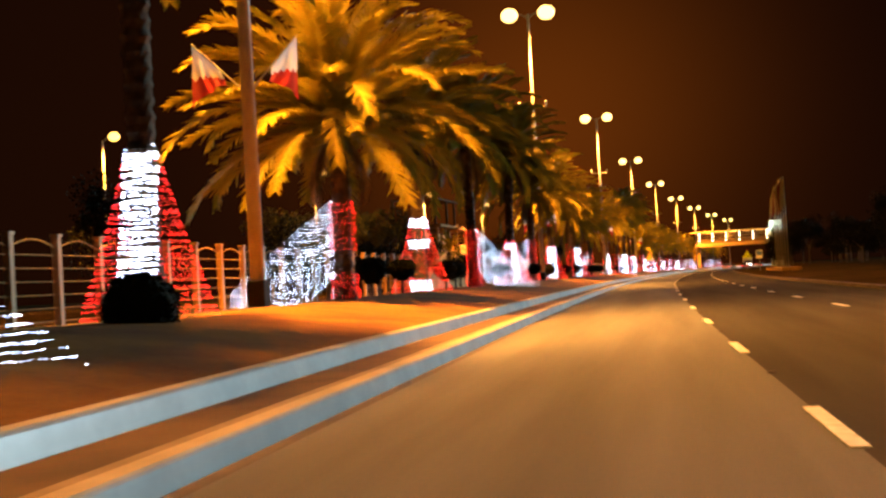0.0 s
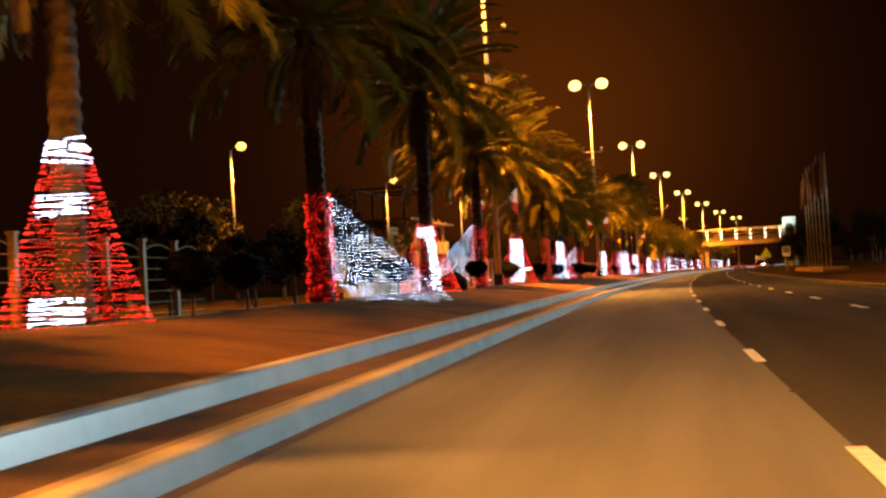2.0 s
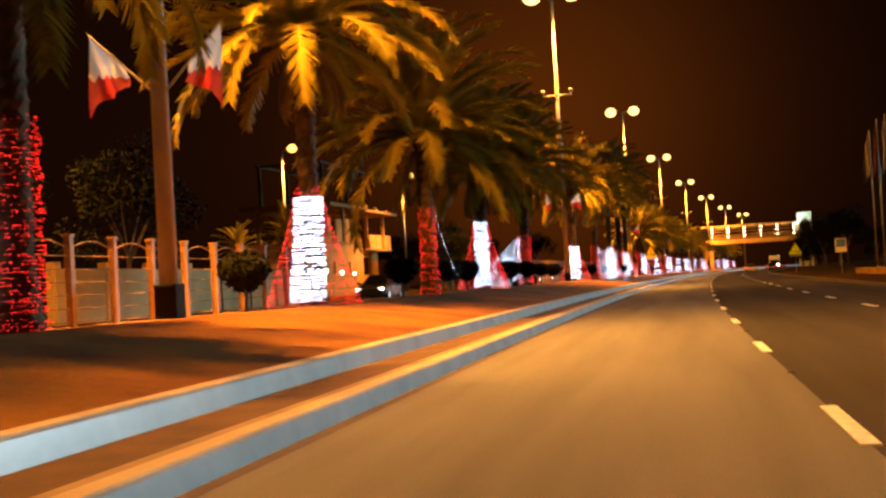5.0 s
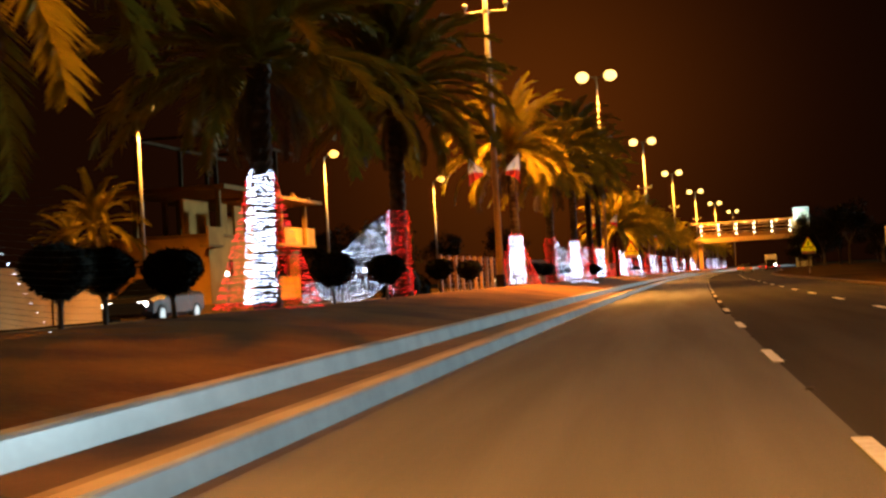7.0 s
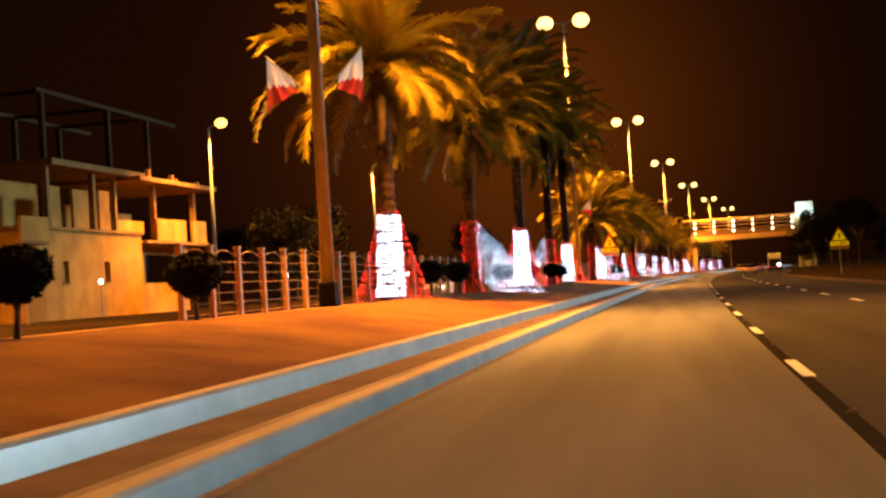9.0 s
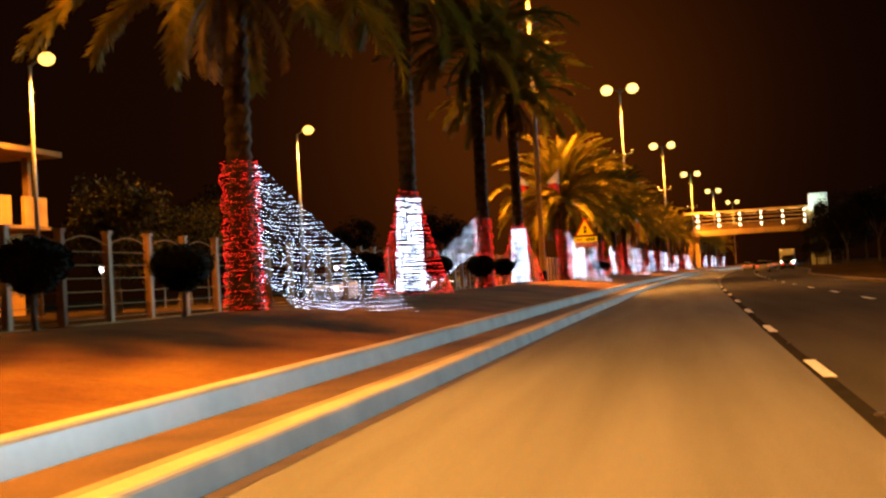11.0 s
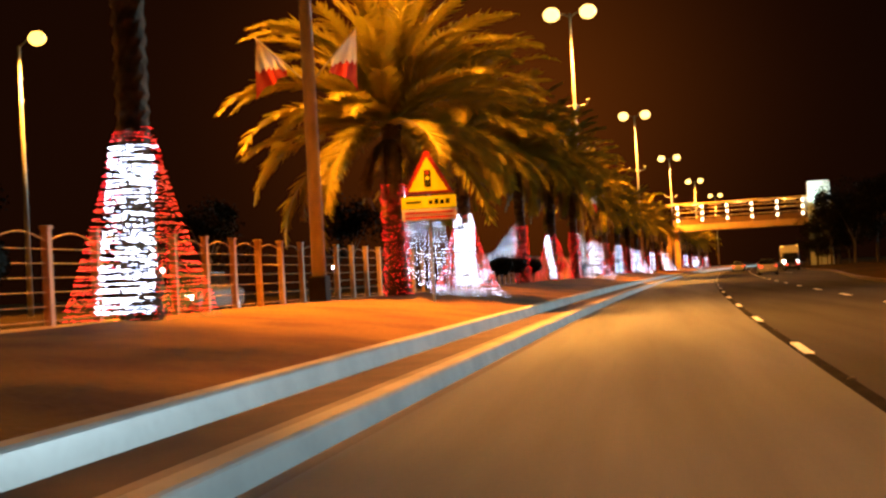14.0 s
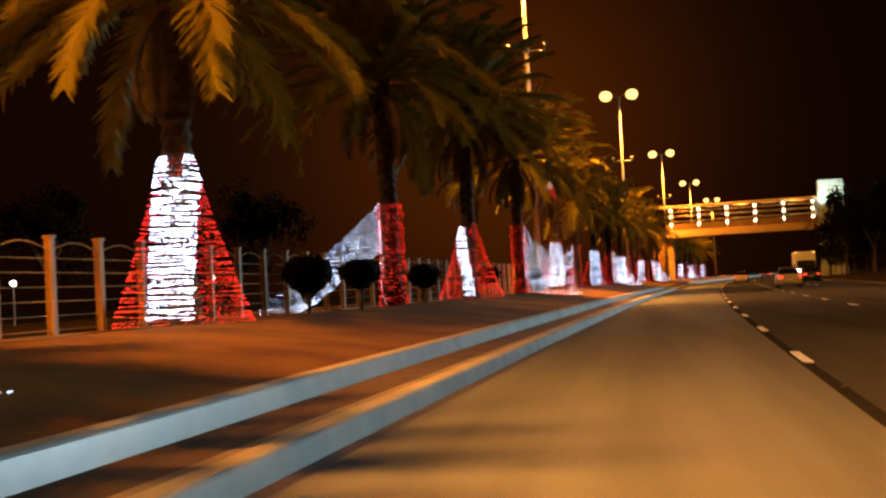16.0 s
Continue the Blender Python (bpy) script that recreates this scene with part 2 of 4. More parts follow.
M_HEAD2 = glow("service_bowl", (1.0, 0.52, 0.09), 4.0)
M_LED_W = fairy("white_led", (0.60, 0.72, 1.0), 17)
M_LED_R = fairy("red_led", (1.0, 0.012, 0.008), 4.6)
M_TUBE = glow("white_tube", (1.0, 0.92, 0.72), 9)
M_TAIL = glow("tail_lens", (1.0, 0.05, 0.02), 5)
M_BEAM = glow("headlamp_lens", (1.0, 0.97, 0.9), 14)
M_AMBER = glow("amber_lens", (1.0, 0.55, 0.08), 4)
M_AMBER_DIM = glow("dim_amber_fill", (1.0, 0.55, 0.08), 0.8)


# ---- mesh helpers ----
def link_mesh(name, bm, material, parent=None, label="", smooth=False, m=None):
    me = bpy.data.meshes.new(name)
    bm.to_mesh(me)
    bm.free()
    me.materials.append(material)
    if smooth:
        me.polygons.foreach_set("use_smooth", [True] * len(me.polygons))
    ob = new(name, me)
    if parent:
        ob.parent = parent
    if m is not None:
        ob.matrix_local = m
    return tagged(ob, label)


def part(name, bm, material, parent, label="", smooth=False, m=None):
    return link_mesh(name, bm, material, parent, label, smooth, m)


def share(name, me, parent, m, label=""):
    ob = new(name, me)
    ob.parent = parent
    ob.matrix_local = m
    return tagged(ob, label)


def thing(name, label, category, m=None, group=""):
    ob = new(name)
    ob.empty_display_size = 0.3
    if m is not None:
        ob.matrix_world = m
    return tagged(ob, label, category, group)


def box(bm, sx, sy, sz, x=0, y=0, z=0, bevel=0.0, m=None):
    """A block whose foot's middle is at x, y, z."""
    t = (m or Matrix()) @ Matrix.Translation((x, y, z + sz / 2)) @ Matrix.Diagonal((sx, sy, sz, 1))
    r = bmesh.ops.create_cube(bm, size=1, matrix=t)
    if bevel:
        edges = list({e for v in r["verts"] for e in v.link_edges})
        bmesh.ops.bevel(bm, geom=edges, offset=bevel, segments=2, affect="EDGES", profile=0.6)


def rod(bm, a, b, ra, rb=None, seg=10, caps=True):
    a, b = Vector(a), Vector(b)
    d = b - a
    m = Matrix.Translation((a + b) / 2) @ d.to_track_quat("Z", "Y").to_matrix().to_4x4()
    bmesh.ops.create_cone(bm, cap_ends=caps, segments=seg, radius1=ra, radius2=ra if rb is None else rb, depth=d.length, matrix=m)


def ball(bm, r, x, y, z, sx=1, sy=1, sz=1, sub=2):
    bmesh.ops.create_icosphere(bm, subdivisions=sub, radius=r, matrix=Matrix.Translation((x, y, z)) @ Matrix.Diagonal((sx, sy, sz, 1)))


def plate(bm, outline, depth, m=None):
    """A flat outline (x, z pairs) made a plate of that depth along y."""
    m = m or Matrix()
    front = [bm.verts.new(m @ Vector((x, -depth / 2, z))) for x, z in outline]
    back = [bm.verts.new(m @ Vector((x, depth / 2, z))) for x, z in outline]
    bm.faces.new(front)
    bm.faces.new(back[::-1])
    n = len(outline)
    for i in range(n):
        bm.faces.new((front[i], back[i], back[(i + 1) % n], front[(i + 1) % n]))
    bmesh.ops.recalc_face_normals(bm, faces=bm.faces[:])


def widen(y):
    """How much further out the far edge lies where the road gains a lane."""
    k = min(max((y - 250) / 80, 0), 1)
    return 3.5 * k * k * (3 - 2 * k)


def strip(name, profile, material, label, y0=-70, y1=760, step=4.0, wobble=0.0, smooth=False):
    """A band along the road: profile is a row of (offset, height)."""
    bm = bmesh.new()
    rows = []
    n = int((y1 - y0) / step)
    for i in range(n + 1):
        y = y0 + (y1 - y0) * i / n
        rows.append([bm.verts.new(at(y, d + (widen(y) if d > 6 else 0), z + (wobble * noise.noise((y * 0.15, d * 0.4, z)) if 0 < k < len(profile) - 1 else 0))) for k, (d, z) in enumerate(profile)])
    for a, b in zip(rows, rows[1:]):
        for k in range(len(profile) - 1):
            bm.faces.new((a[k], a[k + 1], b[k + 1], b[k]))
    ob = link_mesh(name, bm, material, smooth=smooth)
    return tagged(ob, label, name.rstrip("_0123456789"), kind="structure")


# ---- the ground, the road and its edges ----
bm = bmesh.new()
bmesh.ops.create_grid(bm, x_segments=24, y_segments=24, size=2400, matrix=Matrix.Translation((0, 300, -0.06)))
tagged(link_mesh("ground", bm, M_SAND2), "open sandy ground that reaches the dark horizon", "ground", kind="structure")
strip("road_1", [(-4.12, 0.0), (-2, 0.015), (0.1, 0.0233)], M_ASPHALT, "worn grey asphalt of the lane beside the kerb")
strip("road_2", [(0.1, 0.0233), (1.9, 0.03), (5, 0.015), (7.3, 0.0)], M_ASPHALT_OLD, "older, darker asphalt of the outer lanes")
strip("gutter", [(-4.10, 0.006), (-3.94, 0.008)], M_GUTTER, "dirty gutter strip along the kerb foot")
strip("kerb_lower", [(-4.08, -0.05), (-4.127, 0.165), (-4.138, 0.185), (-4.16, 0.2)], M_KERB, "white-painted lower kerb beside the carriageway")
strip("kerb_top_lower", [(-4.16, 0.2), (-4.30, 0.206), (-4.315, 0.206), (-4.32, 0.16)], M_KERBTOP, "worn top of the lower kerb, lamplight in its tan")
strip("kerb_backing", [(-4.335, 0.16), (-4.338, 0.199), (-4.46, 0.198), (-4.465, 0.16)], M_HAUNCH, "pale concrete backing strip behind the lower kerb")
strip("ledge", [(-4.31, 0.188), (-4.44, 0.186), (-4.6, 0.185), (-5.2, 0.18)], M_LEDGE, "brown paved ledge between the two kerbs", wobble=0.012)
strip("kerb_upper", [(-5.147, 0.1), (-5.207, 0.375), (-5.217, 0.395), (-5.235, 0.41)], M_KERB, "white-painted upper kerb holding the raised verge")
strip("kerb_top_upper", [(-5.235, 0.41), (-5.37, 0.415), (-5.41, 0.33)], M_KERBTOP, "worn top of the upper kerb, lamplight in its tan")
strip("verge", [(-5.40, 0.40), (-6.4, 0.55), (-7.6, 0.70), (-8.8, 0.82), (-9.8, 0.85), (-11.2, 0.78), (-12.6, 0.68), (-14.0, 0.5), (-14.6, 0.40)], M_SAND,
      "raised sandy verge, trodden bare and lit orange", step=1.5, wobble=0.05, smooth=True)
strip("service_road", [(-14.6, 0.40), (-18, 0.43), (-22.5, 0.40)], M_SERVICE, "narrow service road behind the fence")
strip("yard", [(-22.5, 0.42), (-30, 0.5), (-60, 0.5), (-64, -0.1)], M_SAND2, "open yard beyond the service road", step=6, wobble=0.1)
strip("kerb_right", [(7.25, 0.0), (7.262, 0.12), (7.29, 0.14), (7.45, 0.14), (7.46, 0.08)], M_KERB_DULL, "low kerb on the far side of the road")
strip("verge_right", [(7.45, 0.13), (9, 0.18), (12, 0.22), (18, 0.25), (40, 0.2), (41, -0.1)], M_SAND2, "sandy verge beyond the far kerb", step=3, wobble=0.08, smooth=True)

# lane dashes: slabs of thick paint, 2.3 m long every 9 m
dash_near = bmesh.new()
box(dash_near, 0.13, 2.25, 0.012, 0, 0, 0)
dash = link_mesh("lane_dash", dash_near, M_PAINT)
dash_mesh = dash.data
bpy.data.objects.remove(dash)
lane_marking = tagged(new("lane_marking"), "broken white lane lines of worn paint", "lane marking", kind="structure")
DRIFT_Y, DRIFT = (8, 25, 54, 110, 135, 180, 198, 242, 700), (0, -0.4, 1.1, 0.9, 0.8, -1.1, -1.3, 0, 0)
for k in range(-4, 60):
    y = 7.95 + 1.13 + 9.003 * k
    y += float(np.interp(y, DRIFT_Y, DRIFT))
    share("dash", dash_mesh, lane_marking, stand(y, 0.1, 0.021))
    share("dash", dash_mesh, lane_marking, stand(y + 5.6, 3.67, 0.02))
    if y > 320:
        share("dash", dash_mesh, lane_marking, stand(y, 7.25, 0.012))
# raised studs halfway between the dashes
bm = bmesh.new()
bmesh.ops.create_cone(bm, cap_ends=True, segments=10, radius1=0.06, radius2=0.035, depth=0.025, matrix=Matrix.Translation((0, 0, 0.0125)))
stud = link_mesh("stud", bm, M_GUTTER)
stud_mesh = stud.data
bpy.data.objects.remove(stud)
for k in range(-4, 40):
    y = 7.95 + 5.6 + 9.003 * k
    y += float(np.interp(y, DRIFT_Y, DRIFT))
    share("stud", stud_mesh, lane_marking, stand(y, 0.12, 0.02))
strip("tar_seam", [(-0.02, 0.0255), (0.05, 0.028), (0.13, 0.0265)], M_PATCH, "dark tar seam along the lane line", y0=133, y1=330, step=2)


# ---- street lamps: tall poles with two heads ----
def street_lamp():
    ob = thing("street_lamp", "tall galvanised street lamp with two lit sodium heads", "street lamp", group="street lamps on the verge")
    h = HEAD_Z - POST_BASE
    bm = bmesh.new()
    rod(bm, (0, 0, 0), (0, 0, h), 0.17, 0.085, 14)
    part("pole", bm, M_POLE, ob, smooth=True)
    bm = bmesh.new()
    box(bm, 0.42, 0.42, 0.60, 0, 0, 0, 0.03)
    part("base", bm, M_DARK, ob, "dark painted foot")
    for s in (-1, 1):
        bm = bmesh.new()
        rod(bm, (0, 0, h - 0.35), (s * 0.45, 0, h - 0.02), 0.06, 0.05)
        rod(bm, (s * 0.45, 0, h - 0.02), (s * 0.95, 0, h + 0.05), 0.05, 0.045)
        part("arm", bm, M_POLE, ob)
        bm = bmesh.new()
        box(bm, 1.05, 0.5, 0.16, s * 1.42, 0, h + 0.06, 0.06)
        head = part("luminaire", bm, M_POLE, ob)
        bm = bmesh.new()
        ball(bm, 0.60, s * 1.42, 0, h + 0.0, 1.12, 0.95, 0.95)
        part("bowl", bm, M_HEAD, head, "glowing sodium bowl", smooth=True)
    bm = bmesh.new()
    z = 14.1 - POST_BASE
    rod(bm, (-1.0, 0, z), (1.0, 0, z), 0.045)
    rod(bm, (-1.0, 0, z - 0.03), (-1.0, 0, z + 0.24), 0.04)
    rod(bm, (1.0, 0, z - 0.03), (1.0, 0, z + 0.24), 0.04)
    box(bm, 0.3, 0.3, 0.22, 0, 0, z - 0.1, 0.02)
    bracket = part("bracket", bm, M_POLE, ob)
    for s in (-1, 1):
        bm = bmesh.new()
        ball(bm, 0.13, s * 1.0, 0, z + 0.34, 1, 1, 1, 2)
        part("spotlight", bm, M_POLE, bracket, smooth=True)
    return ob


first = street_lamp()
first.matrix_world = stand(POST_Y[0], POST_D, POST_BASE)
for py in POST_Y[1:]:
    copy_thing(first, stand(py, POST_D, POST_BASE))


FLAG_Z = {26.4: 5.8, 92.9: 4.85}


def flag_pair(y):
    """Two slanting staffs with white and red cloths, strapped to a street lamp."""
    for s in (-1, 1):
        ob = thing("flag", "white and red flag drooping from a slanting staff", "flag", stand(y, POST_D + s * 0.13, FLAG_Z.get(y, 6.1)), "flags on the lamp poles")
        end = Vector((s * 1.12, -0.1, 1.1))
        bm = bmesh.new()
        rod(bm, (0, 0, 0), end, 0.022, 0.015, 8)
        part("staff", bm, M_POLE, ob)
        bm = bmesh.new()
        rod(bm, (0, 0, -0.08), (0, 0, 0.08), 0.035, seg=8)
        part("clamp", bm, M_POLE, ob)
        for name, material, lo, hi in (("white_field", M_WHITE, 0.0, 0.56), ("red_field", M_RED, 0.56, 1.0)):
            bm = bmesh.new()
            n, rows = 10, []
            for i in range(n + 1):
                u = i / n
                top = end * (0.42 + 0.56 * u)
                row = []
                for k in range(9):
                    # a notched seam between the two fields
                    tooth = 0.05 * (1 if i % 2 else -1)
                    v = lo + (hi - lo) * k / 8 + (tooth * (1 - k / 8) if lo > 0 else tooth * k / 8)
                    fold = (0.13 * math.sin(9 * u + 3 * v) + 0.05 * math.sin(17 * u + y)) * v
                    drop = (0.35 + 1.15 * u ** 1.4 + 0.06 * math.sin(6 * u)) * v
                    row.append(bm.verts.new(top + Vector((s * 0.10 * v * (u - 0.9), fold, -drop))))
                rows.append(row)
            for a, b in zip(rows, rows[1:]):
                for k in range(8):
                    bm.faces.new((a[k], a[k + 1], b[k + 1], b[k]))
            part(name, bm, material, ob, smooth=True)


for py in POST_Y[1:6]:
    flag_pair(py)


# ---- date palms ----
def frond_mesh(name, length, droop, material, seed):
    """One feather leaf: an arching rib with two rows of narrow leaflets."""
    rnd = random.Random(seed)
    bm = bmesh.new()
    n = 32
    rib = []
    ang, p = radians(58), Vector((0, 0, 0))
    for i in range(n + 1):
        rib.append(p.copy())
        p = p + Vector((math.cos(ang), 0, math.sin(ang))) * (length / n)
        ang -= radians(droop) / n * (0.5 + 1.1 * i / n)
    for i in range(n):
        a, b, w = rib[i], rib[i + 1], 0.035 * (1 - 0.85 * i / n)
        bm.faces.new([bm.verts.new(a + Vector((0, -w, 0))), bm.verts.new(a + Vector((0, w, 0))), bm.verts.new(b + Vector((0, w * 0.9, 0))), bm.verts.new(b + Vector((0, -w * 0.9, 0)))])
        if i < 3:
            continue
        u = i / n
        size = 0.47 * math.sin(math.pi * min(1, 0.16 + 0.80 * u)) ** 0.7 + 0.08
        along = (b - a).normalized()
        for s in (-1, 1):
            for half in (0.0, 0.5):
                root = a.lerp(b, half)
                side = Vector((0, s, 0))
                way = (side * 0.56 + along * 0.80 + Vector((0, 0, 1)) * rnd.uniform(-0.22, 0.22)).normalized()
                tip = root + way * size * (0.8 + 0.4 * rnd.random())
                wide = along * 0.034
                mid = root.lerp(tip, 0.45) + Vector((0, 0, 0.03))
                bm.faces.new([bm.verts.new(root - wide * 0.6), bm.verts.new(root + wide * 0.6), bm.verts.new(mid + wide), bm.verts.new(tip), bm.verts.new(mid - wide)])
    me = bpy.data.meshes.new(name)
    bm.to_mesh(me)
    bm.free()
    me.materials.append(material)
    return me


FRONDS = [frond_mesh("frond", 3.3, 62, M_FROND, 1), frond_mesh("frond", 3.5, 84, M_FROND, 2), frond_mesh("frond", 3.1, 44, M_FROND, 3)]
DRY = [frond_mesh("dry_frond", 3.0, 60, M_DRY, 4)]


def trunk_bm(h, r, seed):
    bm = bmesh.new()
    rnd = random.Random(seed)
    rings, seg = int(h / 0.14), 12
    rows = []
    lean = rnd.uniform(-0.12, 0.12), rnd.uniform(-0.12, 0.12)
    for i in range(rings + 1):
        u = i / rings
        rad = r * (1.25 - 0.35 * min(1, u * 6)) * (1 + (0.10 if i % 2 else -0.05)) * (1 + 0.18 * max(0, u - 0.85) / 0.15)
        row = []
        for k in range(seg):
            a = 2 * math.pi * (k + 0.5 * (i % 2)) / seg
            rr = rad * (1 + 0.06 * rnd.uniform(-1, 1))
            row.append(bm.verts.new((lean[0] * u * u + rr * math.cos(a), lean[1] * u * u + rr * math.sin(a), h * u)))
        rows.append(row)
    for a, b in zip(rows, rows[1:]):
        for k in range(seg):
            bm.faces.new((a[k], a[(k + 1) % seg], b[(k + 1) % seg], b[k]))
    bm.faces.new(rows[-1])
    return bm, lean


def palm(y, d, base, h, seed, count=46, scale=1.0, label="date palm with an arching crown lit by the street lamps", group="palms on the verge"):
    ob = thing("date_palm", label, "palm tree", stand(y, d, base), group)
    bm, lean = trunk_bm(h, 0.27, seed)
    part("trunk", bm, M_TRUNK, ob, "rough ringed trunk")
    rnd = random.Random(seed + 100)
    top = Vector((lean[0], lean[1], h))
    for i in range(count):
        u = i / (count - 1)
        around = i * 137.5 + rnd.uniform(-14, 14)
        tilt = -34 + 102 * u + rnd.uniform(-8, 8)
        m = Matrix.Translation(top + Vector((0, 0, 0.25 - 0.35 * u))) @ pose(0, 0, 0, rnd.uniform(-12, 12), tilt, around) @ Matrix.Diagonal((*[scale * rnd.uniform(0.88, 1.1)] * 3, 1))
        share("frond", rnd.choice(FRONDS), ob, m)
    for i in range(8):
        m = Matrix.Translation(top + Vector((0, 0, -0.25))) @ pose(0, 0, 0, rnd.uniform(-20, 20), rnd.uniform(88, 112), i * 45 + rnd.uniform(-20, 20)) @ Matrix.Diagonal((*[0.75] * 3, 1))
        share("dry_frond", DRY[0], ob, m)
    return ob


# ---- nets of small lamps ----
def dot_bm(places, size):
    """Many small lamps as little octahedra, in one mesh."""
    base = np.array([(1, 0, 0), (-1, 0, 0), (0, 1, 0), (0, -1, 0), (0, 0, 1), (0, 0, -1)], float) * size
    tri = np.array([(0, 2, 4), (2, 1, 4), (1, 3, 4), (3, 0, 4), (2, 0, 5), (1, 2, 5), (3, 1, 5), (0, 3, 5)])
    p = np.array(places, float)
    verts = (p[:, None, :] + base[None]).reshape(-1, 3)
    faces = (tri[None] + 6 * np.arange(len(p))[:, None, None]).reshape(-1, 3)
    return verts, faces


def dots(name, places, size, material, parent, label):
    verts, faces = dot_bm(places, size)
    me = bpy.data.meshes.new(name)
    me.from_pydata(verts.tolist(), [], faces.tolist())
    me.materials.append(material)
    ob = new(name, me)
    ob.parent = parent
    return tagged(ob, label, kind="stuff")


def cables(name, lines, parent):
    """Thin cables that carry the lamps: three-sided tubes along lines of points."""
    verts, faces = [], []
    for line in lines:
        for i, p in enumerate(line):
            k = len(verts)
            verts += [(p[0], p[1] + 0.004, p[2]), (p[0] + 0.004, p[1] - 0.003, p[2] - 0.003), (p[0] - 0.004, p[1] - 0.003, p[2] - 0.003)]
            if i:
                for a in range(3):
                    b = (a + 1) % 3
                    faces.append((k - 3 + a, k - 3 + b, k + b, k + a))
    me = bpy.data.meshes.new(name)
    me.from_pydata(verts, [], faces)
    me.materials.append(M_CABLE)
    ob = new(name, me)
    ob.parent = parent
    return tagged(ob, "dark cable net", kind="stuff")


NET_H = 2.95   # height of the nets over the palm's foot


def light_cone(y, d, base, pattern, seed, h=NET_H, wide=1.22, label="cone of red fairy-lamp nets with a white front"):
    """A tent of lamp strings from the trunk to the ground. pattern(u, v): True where the front is white; u across -1..1, v up 0..1."""
    ob = thing("light_cone", label, "light decoration", stand(y, d, base, 8), "lamp nets on the palms")
    rnd = random.Random(seed)
    white, red, lines = [], [], []
    near = y < 300
    rows = 45 if near else 30
    for i in range(rows):
        v = (i + 0.5 + rnd.uniform(-0.22, 0.22)) / rows
        r = (0.30 + (wide - 0.30) * (1 - v) ** 1.25) * (1 - 30 * max(0, v - 0.90) ** 2)
        z = h * v
        line, n = [], max(10, int(2 * math.pi * r / (0.055 if near else 0.07)))
        wave, tip, full = rnd.uniform(0, 6), rnd.uniform(-0.055, 0.02), rnd.choice((1.0, 1.0, 1.0, 0.9, 0.7))
        for k in range(n + 1):
            a = 2 * math.pi * k / n
            zz = z + 0.012 * math.sin(2 * a + wave) + tip * math.cos(a) + rnd.uniform(-0.006, 0.006) - 0.02
            p = (r * math.cos(a), 0.8 * r * math.sin(a), max(zz, 0.01))
            line.append(p)
            if k == n:
                continue
            u = math.cos(a)
            front = math.sin(a) < 0
            thick = noise.noise((p[0] * 4.0 + seed * 7, p[1] * 4.0, p[2] * 9.0))
            if front and pattern(u * r, v):
                if rnd.random() < full * (0.97 if thick > -0.3 else 0.8):
                    white.append(p)
                    if rnd.random() < 0.7:
                        white.append((p[0] + 0.028, p[1], p[2] - 0.004))
                if thick > 0.05:
                    white.append((p[0] + 0.01, p[1], p[2] - 0.030))
            elif rnd.random() < (0.80 if thick > -0.1 else 0.45):
                red.append(p)
        lines.append(line[::2] + line[:1])
    cables("cable", lines, ob)
    dots("red_lamp_string", red, 0.0086, M_LED_R, ob, "red fairy lamps")
    if white:
        dots("white_lamp_string", white, 0.0105, M_LED_W, ob, "white fairy lamps")
    return ob


